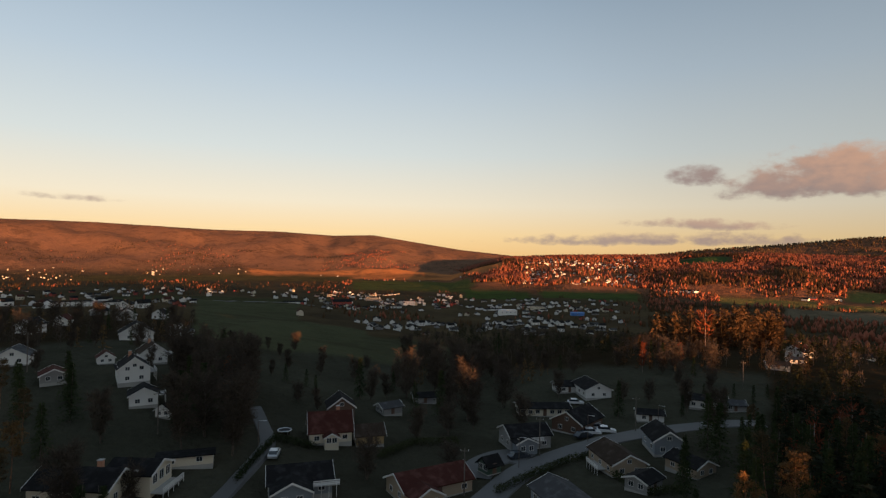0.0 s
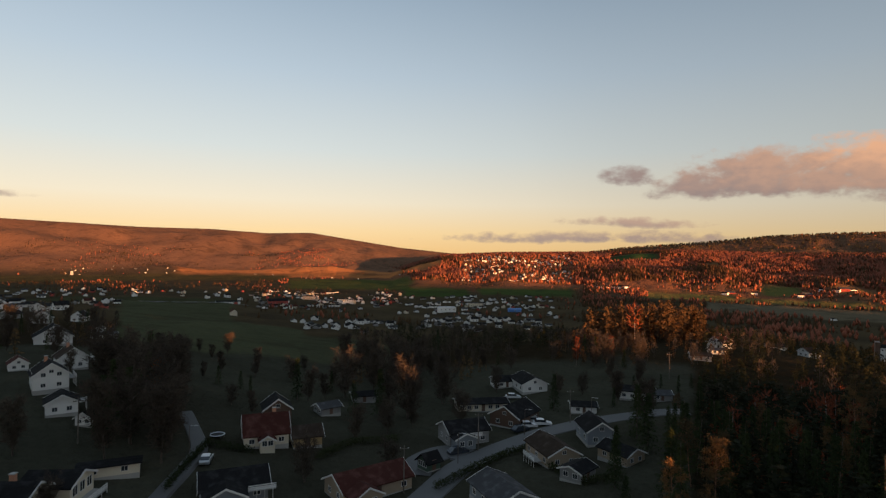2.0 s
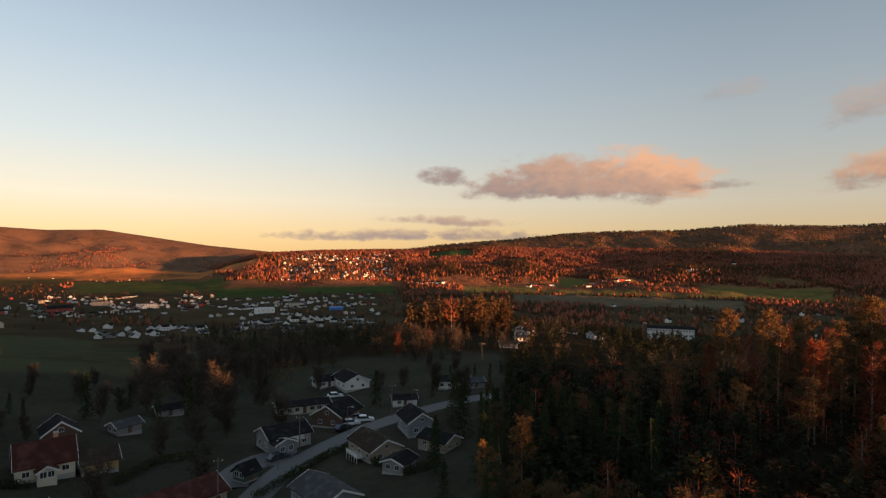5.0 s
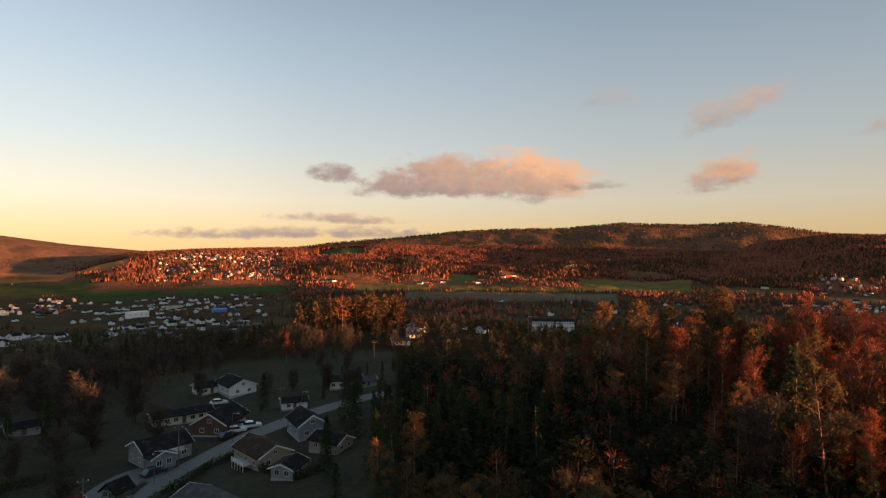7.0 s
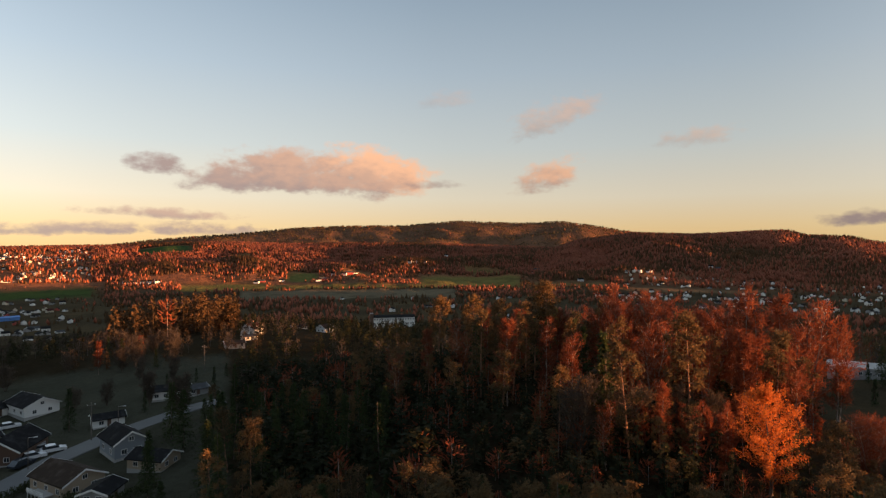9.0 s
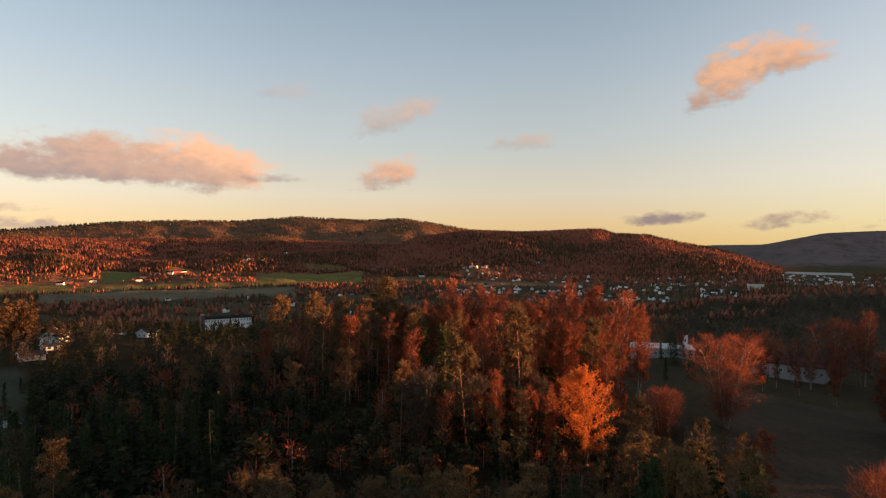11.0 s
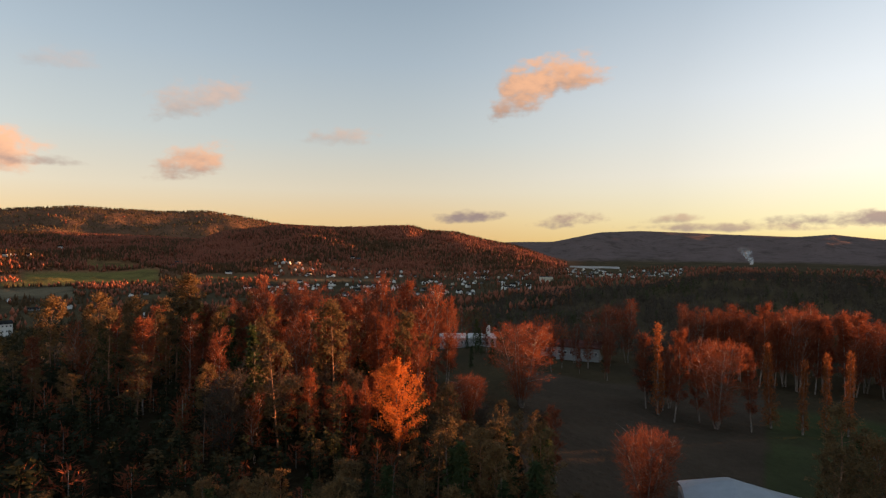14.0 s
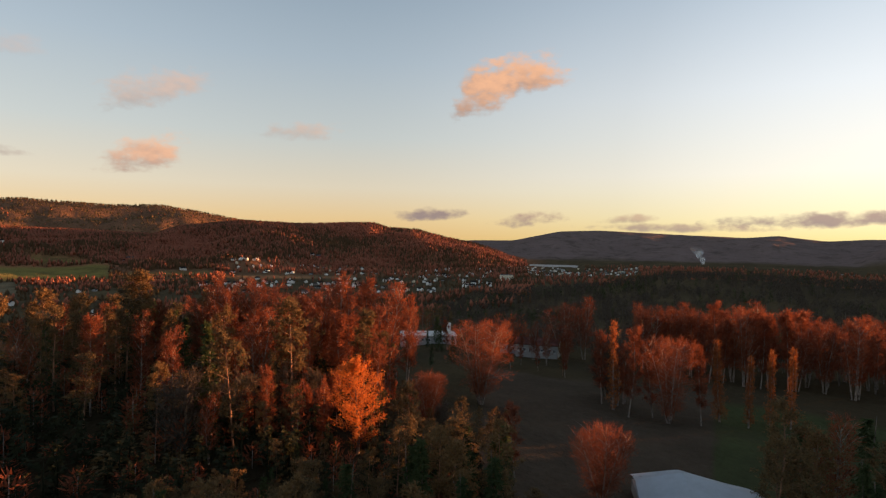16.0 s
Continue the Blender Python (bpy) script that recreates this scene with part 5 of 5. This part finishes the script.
house(at(-14.5, 905, 4), 34, 9, 3.2, 18, "white", "rf_dark", "long white farm building by the field", g, False, 8)
house(at(-10.0, 920, 12), 30, 12, 5.0, 30, "red", "rf_dark", "long red barn beyond the field", g, False, 4, trim=False, name="barn")


def block(name, m, L, W, h, wall, roof, label, category, rows, cols, flat=True, end=None):
    """A long block with rows of windows."""
    ob = thing(name, m, label, category)
    part("wall", boxed(-L / 2, L / 2, -W / 2, W / 2, -3, h, bevel=0.04), M[wall], ob)
    if flat:
        part("roof", boxed(-L / 2 - 0.3, L / 2 + 0.3, -W / 2 - 0.3, W / 2 + 0.3, h, h + 0.5, bevel=0.05), M[roof], ob)
    else:
        part("roof", gable_roof(L, W, h, 16, 0.6, 0.3), M[roof], ob)
    for r in range(rows):
        for c in range(cols):
            window(ob, (c + 0.5) / cols * L - L / 2, -W / 2, h * (r + 0.55) / rows, min(1.4, L / cols * 0.5), min(1.4, h / rows * 0.36), (0, -1))
    return ob


long_house = block("apartment_building", at(45.8, 520, 6, 2), 37, 11, 7.5, "white", "rf_dark", "long white two-storey building with rows of dark windows", "building", 2, 16, False)
part("stair_tower", boxed(-21.5, -18.5, -5.6, 5.6, -3, 11.0, bevel=0.05), M["brown"], long_house, "dark stained stair tower")
school = block("school", at(87.6, 282, 4, 1), 27, 14, 3.8, "grey", "concrete", "long grey building with a flat light roof", "building", 1, 9)
part("chimney", boxed(9.4, 11.2, -1, 1.0, 3.8, 9.4, bevel=0.05), M["trim"], school, "white square chimney")
hall = block("hall", at(98.7, 240, -8, 0.5), 17, 12, 5.0, "grey", "rf_red", "pale grey hall with a low red roof behind trees", "building", 1, 7, False)
block("annexe", at(95.9, 246, -8), 7, 9, 4.5, "greyblue", "rf_dark", "grey annexe beside the pale hall", "building", 1, 2, False)

# the pale membrane roof close under the camera
hall2 = thing("sports_hall", at(113.7, 87, 14, -0.9), "hall with a pale blue-white pitched membrane roof", "hall")
bm = bmesh.new()
n, rows = 9, []
for i in range(n):
    u = i / (n - 1)
    zz = 7.6 - 5.2 * abs(u - 0.36) * (1.0 if u < 0.36 else 0.8)
    rows.append([bm.verts.new((-8.5 + 17 * u, v * 7.0, zz * (1 - 0.34 * abs(v) ** 1.3))) for v in np.linspace(-1, 1, 9)])
for a, b in zip(rows, rows[1:]):
    for k in range(8):
        bm.faces.new((a[k], b[k], b[k + 1], a[k + 1]))
bmesh.ops.solidify(bm, geom=bm.faces[:], thickness=0.2)
bmesh.ops.recalc_face_normals(bm, faces=bm.faces)
part("roof", bm, M["rf_snow"], hall2)
part("wall", boxed(-8.1, 8.1, -6.4, 6.4, -1.0, 3.4, bevel=0.05), M["grey"], hall2)


# ---- towns and villages farther off: a few house types, set out many times ----
def far_house(L, W, hw, pitch, wall, roof, label, group, n=2, floors=1):
    ob = thing("house", pose(0, 0, 0), label, "house", group)
    body, rise = gable_body(L, W, hw, pitch, 2.5)
    part("wall", body, M[wall], ob)
    part("roof", gable_roof(L, W, hw, pitch, 0.5, 0.3), M[roof], ob)
    for k in range(n):
        x = (k + 0.5) / n * L - L / 2
        part("window", boxed(x - 0.8, x + 0.8, -W / 2 - 0.05, -W / 2 + 0.02, 1.0, 2.3), M["glass"], ob)
    part("window", boxed(L / 2 - 0.02, L / 2 + 0.05, -1.3, 1.3, hw * 0.45, hw * 0.45 + 1.3), M["glass"], ob)
    return ob


TYPES = ((11, 8, 4.4, 36, "white", "rf_dark", "white gabled house with dark roof"), (12, 8.5, 3.0, 28, "white", "rf_grey", "white bungalow with grey roof"),
         (10, 8, 4.6, 38, "cream", "rf_red", "cream house with red roof"), (13, 8, 2.8, 24, "grey", "rf_dark", "grey low house with dark roof"),
         (10, 7.5, 4.0, 34, "red", "rf_dark", "red wooden house with dark roof"), (22, 9, 3.6, 20, "white", "rf_dark", "long white terraced house"))
# town, houses that stand as things, houses lost in the crowd, shares of the types, least gap
PLAN = (("hillside", 90, 110, (0, 1, 2, 0, 1, 5), 17), ("centre", 100, 120, (0, 1, 3, 3, 2, 0, 5, 4), 10.5), ("fieldside", 34, 0, (0, 0, 1, 3), 9), ("yards", 30, 20, (0, 1, 3, 3, 0), 12), ("suburb", 45, 60, (0, 1, 3, 0, 4, 2), 22),
        ("mill", 16, 0, (0, 1, 3, 5), 22), ("riverside", 0, 170, (0, 1, 0, 2, 0, 3), 13), ("shore", 0, 110, (0, 1, 3, 2), 20), ("plain", 0, 75, (3, 2, 3, 4, 0), 32))


def crowd(name, label, spots):
    """Many small houses joined into one mesh; spots: type and pose."""
    slots = ["white", "cream", "grey", "red", "rf_dark", "rf_grey", "rf_red", "glass"]
    ready = {}
    for k, (L, W, hw, pitch, wall, roof, _) in enumerate(TYPES):
        pane = box(boxed(-L * 0.3, -L * 0.08, -W / 2 - 0.05, -W / 2 + 0.02, 1.0, 2.3), L * 0.1, L * 0.3, -W / 2 - 0.05, -W / 2 + 0.02, 1.0, 2.3)
        ready[k] = []
        for piece, slot in ((gable_body(L, W, hw, pitch, 2.5)[0], wall), (gable_roof(L, W, hw, pitch, 0.5, 0.3), roof), (pane, "glass")):
            bmesh.ops.triangulate(piece, faces=piece.faces[:])
            piece.verts.index_update()
            ready[k].append((np.array([v.co for v in piece.verts]), np.array([[v.index for v in f.verts] for f in piece.faces]), slots.index(slot)))
            piece.free()
    pieces, mats = [], []
    for k, m in spots:
        a = np.array(m)
        for v, f, slot in ready[k]:
            pieces.append((v @ a[:3, :3].T + a[:3, 3], f))
            mats.append(np.full(len(f), slot, np.int32))
    me = tri_mesh(name, *join(pieces), M[slots[0]])
    for s in slots[1:]:
        me.materials.append(M[s])
    me.polygons.foreach_set("material_index", np.concatenate(mats))
    return tagged(new(name, me), label, "houses", kind="stuff")


SCALE = {"plain": 0.42, "hillside": 0.88, "riverside": 0.86, "fieldside": 0.62, "yards": 0.72}
for town, count, more, shares, gap in PLAN:
    a0, a1, r0, r1, _ = TOWNS[town]
    kinds, lost = {}, []
    rnd = random.Random(len(town) * 13 + count)
    done, tries = 0, 0
    while done < count + more and tries < (count + more) * 40:
        tries += 1
        az, r = rnd.uniform(a0, a1), math.sqrt(rnd.uniform(r0 * r0, r1 * r1))
        x, y = spot(az, r)
        lump = float(rough(np.array(x), np.array(y), 0.22 * r0, 8))
        if lump < -0.15 or bool(in_plot(np.array(x), np.array(y))) or float(land(x, y)) < -0.5 or not room(x, y, gap):
            continue
        claim(x, y)
        k = rnd.choice(shares)
        # streets run along the slope, most houses line up with them
        m = at(az, r, rnd.choice((80, 90, 100, 75, 108, 60, 0, 20)) + rnd.uniform(-8, 8)) @ Matrix.Scale(SCALE.get(town, 0.74) * rnd.uniform(0.85, 1.15), 4)
        if done >= count:
            lost.append((k, m))
        elif k in kinds:
            c = copy_thing(kinds[k], m)
            c.matrix_basis = m
        else:
            kinds[k] = far_house(*TYPES[k], "houses of the " + town)
            kinds[k].matrix_basis = m
        done += 1
    if lost:
        crowd("distant_houses", "small distant wooden houses of the " + town, lost)

# farms on the sunlit fields
g = "farms on the valley side"
farm = far_house(14, 9, 4.6, 36, "white", "rf_dark", "white farmhouse by the fields", g, 3)
barn = far_house(22, 11, 5.0, 34, "red", "rf_grey", "red barn with a grey roof", g, 2)
first = [True, True]
for az, r, kind in ((21.6, 1610, 0), (22.2, 1616, 0), (23.0, 1624, 0), (23.6, 1618, 0), (24.1, 1609, 0), (25.9, 2205, 0), (28.4, 2120, 0), (28.8, 2110, 1), (30.9, 1705, 0), (32.6, 1572, 0),
                    (33.0, 1590, 1), (34.9, 1600, 0), (38.4, 1578, 0), (38.8, 1590, 1), (39.8, 1655, 0), (40.9, 1630, 0), (41.4, 1640, 1), (42.0, 1650, 0), (47.4, 1785, 0), (47.9, 1790, 0), (48.9, 1805, 0),
                    (51.1, 2220, 0), (59.7, 1790, 0), (60.2, 1800, 1), (64.4, 1512, 0), (66.1, 1150, 0), (74.1, 1690, 0), (76.0, 1712, 0), (76.5, 1716, 1)):
    ob = (farm, barn)[kind]
    if first[kind]:
        ob.matrix_basis = at(az, r, 20)
        first[kind] = False
    else:
        copy_thing(ob, at(az, r, (az * 37) % 60 - 30))
block("works_building", at(95.4, 1245, 12), 26, 18, 12, "cream", "rf_grey", "pale works building lit by the sun", "building", 1, 5)
block("town_hall", at(-27.0, 2250, 10), 8, 8, 14, "grey", "rf_grey", "pale tower block above the suburb", "building", 4, 3)
block("store", at(6.6, 860, 14), 26, 14, 6.5, "white", "rf_snow", "white warehouse with a pale roof", "building", 1, 4)
block("store", at(9.5, 985, 4), 26, 12, 8, "cream", "rf_grey", "pale three-storey block in the town", "building", 3, 7)
block("store", at(-3.5, 1010, -6), 28, 10, 6, "white", "rf_dark", "white terraced block in the town", "building", 2, 7)
block("store", at(-7.0, 1060, -6), 24, 10, 6, "grey", "rf_dark", "grey terraced block in the town", "building", 2, 10)
tarp = block("storage_tent", at(13.4, 900, 10), 20, 9, 4, "tarp", "tarp", "blue tarpaulin-covered stack in the yard", "tent", 1, 1, False)

# ---- roads ----
def road(name, points, width, mat, label):
    """A ribbon that lies on the land; points: bearing and distance."""
    pts = [Vector((*spot(a, r), 0)) for a, r in points]
    fine = []
    for i in range(len(pts) - 1):
        p0, p1, p2, p3 = pts[max(i - 1, 0)], pts[i], pts[i + 1], pts[min(i + 2, len(pts) - 1)]
        for k in range(12):
            t = k / 12
            fine.append(0.5 * (2 * p1 + (p2 - p0) * t + (2 * p0 - 5 * p1 + 4 * p2 - p3) * t * t + (3 * p1 - p0 - 3 * p2 + p3) * t ** 3))
    fine.append(pts[-1])
    bm, rows = bmesh.new(), []
    for i, p in enumerate(fine):
        d = (fine[min(i + 1, len(fine) - 1)] - fine[max(i - 1, 0)]).normalized()
        s = Vector((-d.y, d.x, 0))
        mid = float(land(p.x, p.y))
        row = []
        for e, dz in ((-width / 2 - 0.5, -0.6), (-width / 2, 0.28), (0, 0.33), (width / 2, 0.28), (width / 2 + 0.5, -0.6)):
            q = p + s * e
            row.append(bm.verts.new((q.x, q.y, max(mid, float(land(q.x, q.y))) * 0.5 + mid * 0.5 + dz)))
        rows.append(row)
    for a, b in zip(rows, rows[1:]):
        for k in range(4):
            bm.faces.new((a[k], a[k + 1], b[k + 1], b[k]))
    bmesh.ops.recalc_face_normals(bm, faces=bm.faces)
    ob = part(name, bm, M[mat], None)
    return tagged(ob, label, "road", kind="structure")


road("road", ((1.5, 80), (5.1, 94), (7.9, 104.5), (10.7, 112), (13.4, 118.5), (16.1, 125), (18.8, 130), (22.4, 138), (25.4, 142.5), (29.5, 147)), 5.2, "asphalt", "worn grey asphalt lane curving between the houses")
road("road", ((-22.5, 90), (-19.9, 99), (-18.0, 106.5), (-16.8, 114), (-17.2, 122), (-18.0, 132)), 2.6, "asphalt", "narrow grey lane past the garages")
road("drive", ((3.4, 103), (4.6, 110), (7.0, 114), (8.8, 112)), 6.5, "asphalt", "paved forecourt beside the lane")
road("road", ((-40, 640), (-33, 690), (-27, 760), (-20, 860), (-13, 880), (-8, 885)), 6, "asphalt", "grey country road beyond the field")


# ---- cars, poles, garden things ----
def car(m, paint, label):
    ob = thing("car", m, label, "car", "parked cars")
    bm = bmesh.new()
    side = [(-2.1, 0.35), (2.1, 0.35), (2.15, 0.75), (1.3, 0.92), (-1.9, 0.95), (-2.15, 0.75)]
    prism(bm, [(x, -0.85, z) for x, z in side], (0, 1.7, 0))
    part("body", bm, M[paint], ob)
    bm = bmesh.new()
    prism(bm, [(x, -0.74, z) for x, z in ((-1.75, 0.94), (1.0, 0.92), (0.35, 1.42), (-1.3, 1.45))], (0, 1.48, 0))
    cab = part("cabin", bm, M["glass"], ob, "dark glazed cabin")
    part("roof_panel", boxed(-1.28, 0.34, -0.72, 0.72, 1.43, 1.5, bevel=0.02), M[paint], cab)
    for x in (-1.3, 1.3):
        for y in (-0.82, 0.82):
            v, f = tube([(x, y - 0.1, 0.33), (x, y + 0.1, 0.33)], (0.33, 0.33), 12)
            part("wheel", tri_mesh("wheel", v, f, M["tyre"]), None, ob)
    for y in (-0.6, 0.6):
        part("headlight", boxed(2.1, 2.17, y - 0.18, y + 0.18, 0.6, 0.74), M["trim"], ob)
    return ob


for az, r, turn, paint, label in ((14.9, 131, 15, "car_white", "white car parked by the dark house"), (16.3, 133, 8, "car_white", "white estate car parked on the drive"),
                                  (15.6, 136, 20, "car_silver", "silver car parked under the carport"), (14.2, 128, 40, "car_dark", "dark car parked at the roadside"),
                                  (-16.1, 109, 80, "car_silver", "silver car parked beside the narrow lane"), (8.0, 113, 30, "car_dark", "dark car on the forecourt"),
                                  (13.4, 160, 10, "car_white", "white car beside the white house")):
    car(at(az, r, turn, 0.05), paint, label)


def pole(az, r, h=8.0):
    ob = thing("utility_pole", at(az, r), "weathered wooden utility pole with a crossarm", "pole", "poles along the lane")
    part("post", tri_mesh("post", *tube([(0, 0, -0.8), (0, 0, h)], (0.13, 0.09), 8), M["pole"]), None, ob)
    a = part("crossarm", boxed(-0.8, 0.8, -0.05, 0.05, h - 0.6, h - 0.48), M["pole"], ob)
    for x in (-0.65, 0, 0.65):
        part("insulator", boxed(x - 0.04, x + 0.04, -0.04, 0.04, h - 0.48, h - 0.3), M["trim"], a)


def lamp(az, r, h=6.0):
    ob = thing("street_lamp", at(az, r), "unlit grey street lamp beside the lane", "lamp", "lamps along the lane")
    part("post", tri_mesh("post", *tube([(0, 0, -0.5), (0, 0, h)], (0.07, 0.05), 8), M["bark_dark"]), None, ob)
    part("arm", boxed(0, 1.1, -0.03, 0.03, h - 0.06, h), M["steel"], ob)
    part("lamp_head", boxed(0.8, 1.4, -0.12, 0.12, h - 0.14, h - 0.02, bevel=0.03), M["steel"], ob)


pole(2.6, 96), pole(10.0, 114), pole(19.0, 133), pole(28.0, 190), pole(-36.0, 160, 9), pole(-26.3, 118)
lamp(8.0, 107), lamp(14.6, 124), lamp(21.0, 134), lamp(-17.6, 110)


def trampoline(az, r):
    ob = thing("trampoline", at(az, r) @ Matrix.Scale(0.7, 4), "round garden trampoline with pale edge pad", "trampoline")
    ring = [(1.9 * math.cos(k * math.tau / 20), 1.9 * math.sin(k * math.tau / 20), 0.9) for k in range(21)]
    part("edge_pad", tri_mesh("edge_pad", *tube(ring, [0.16] * 21, 6), M["rf_snow"]), None, ob, "pale edge pad")
    bm = bmesh.new()
    bmesh.ops.create_circle(bm, cap_ends=True, radius=1.8, segments=20, matrix=Matrix.Translation((0, 0, 0.86)))
    part("jumping_mat", bm, M["tyre"], ob, "black jumping mat")
    for k in range(6):
        a = k * math.tau / 6
        x, y = 1.8 * math.cos(a), 1.8 * math.sin(a)
        part("leg", boxed(x - 0.04, x + 0.04, y - 0.04, y + 0.04, -0.2, 0.86), M["steel"], ob)


trampoline(-15.2, 120)


def hedge(points, h, label):
    g = np.random.default_rng(int(points[0][1]))
    c = []
    for (a0, r0), (a1, r1) in zip(points, points[1:]):
        p, q = np.array(spot(a0, r0)), np.array(spot(a1, r1))
        n = int(np.linalg.norm(q - p) * 90)
        t = g.random(n)[:, None]
        xy = p + (q - p) * t + g.normal(size=(n, 2)) * 0.32
        c.append(np.column_stack([xy, land(xy[:, 0], xy[:, 1]) + h * g.random(n) ** 0.7]))
    c = np.concatenate(c)
    tagged(new("hedge", tri_mesh("hedge", *blades(c, g.normal(size=c.shape) + (0, 0, 0.3), 0.35, 0.2, g), M["hedge"])), label, "hedge", kind="stuff")


hedge(((5.8, 96), (9.5, 104), (13.0, 112), (16.5, 117)), 1.4, "clipped dark hedge along the lane")
hedge(((-19.5, 100), (-16.0, 116), (-12.0, 113)), 1.3, "dark garden hedge by the narrow lane")
hedge(((-6, 110), (-2.5, 118), (2.0, 121)), 1.5, "dark garden hedge behind the long house")
hedge(((17.0, 104), (20.5, 96), (24, 99)), 1.3, "dark garden hedge round the terrace")

# smoke from a bonfire beyond the wooded hill
x, y = spot(113.6, 900)
g = np.random.default_rng(8)
verts, tris = [], []
for layer in range(4):
    rings = []
    for i in range(10):
        t = i / 9
        rings.append((-11 * t ** 1.3 + g.normal() * 0.6, g.normal() * 0.5, 26 * t, 2.0 + 7.5 * t))
    v, f = tube([r[:3] for r in rings], [r[3] * (0.5 + 0.17 * layer) for r in rings], 10)
    tris.append(f + sum(len(q) for q in verts))
    verts.append(v)
ob = new("smoke_plume", tri_mesh("smoke_plume", np.concatenate(verts), np.concatenate(tris), M["smoke"]))
ob.matrix_basis = pose(x, y, 66, 0, 0, -113)
tagged(ob, "thin pale smoke rising behind the wooded hill", "smoke", kind="stuff")

# gardens: trees and shrubs between the houses
for a, r in ((1.5, 80), (4.8, 92), (7.0, 101), (10.3, 110), (12.8, 116), (15.1, 122), (17.7, 126), (20.3, 130), (22.5, 134), (24.6, 137), (-21.1, 95), (-18.4, 104),
             (-16.7, 112), (-17.2, 122), (-18.0, 140), (14.5, 150), (15.8, 180), (17.5, 195), (21, 170), (4.6, 110), (7.0, 114), (-15.2, 120)):
    claim(*spot(a, r))
fill(26, -25, -18.5, 108, 158, ("spruce", "oak", "oak", "oak"), 9, 13, 3.5, 21)
fill(16, -40, -30, 75, 140, ("spruce", "oak", "pine"), 8, 12, 6.5, 22)
fill(26, -3.5, 6.5, 132, 235, ("oak", "oak", "spruce"), 8, 13, 6.0, 23)
fill(16, 19.0, 26.5, 200, 245, ("oak", "birch", "spruce"), 10, 13, 4.0, 24, -7.5)
fill(24, 23, 33, 95, 215, ("spruce", "oak", "spruce"), 8, 13, 6.0, 25, -10.5)
fill(8, -20, -12, 128, 175, ("oak", "spruce"), 4, 5.5, 5.0, 26)
fill(50, -40, 27, 84, 215, ("oak", "spruce", "oak", "oak"), 3.5, 7.5, 6.5, 27)
fill(24, -40, -24, 160, 330, ("oak", "spruce", "oak"), 6, 10, 9.0, 28)
plant("spruce", -8.0, 150, 11.0), plant("spruce", 17.4, 146, 9.5), plant("larch", -20.2, 140, 9.0), plant("spruce", -32.5, 92, 8.0)
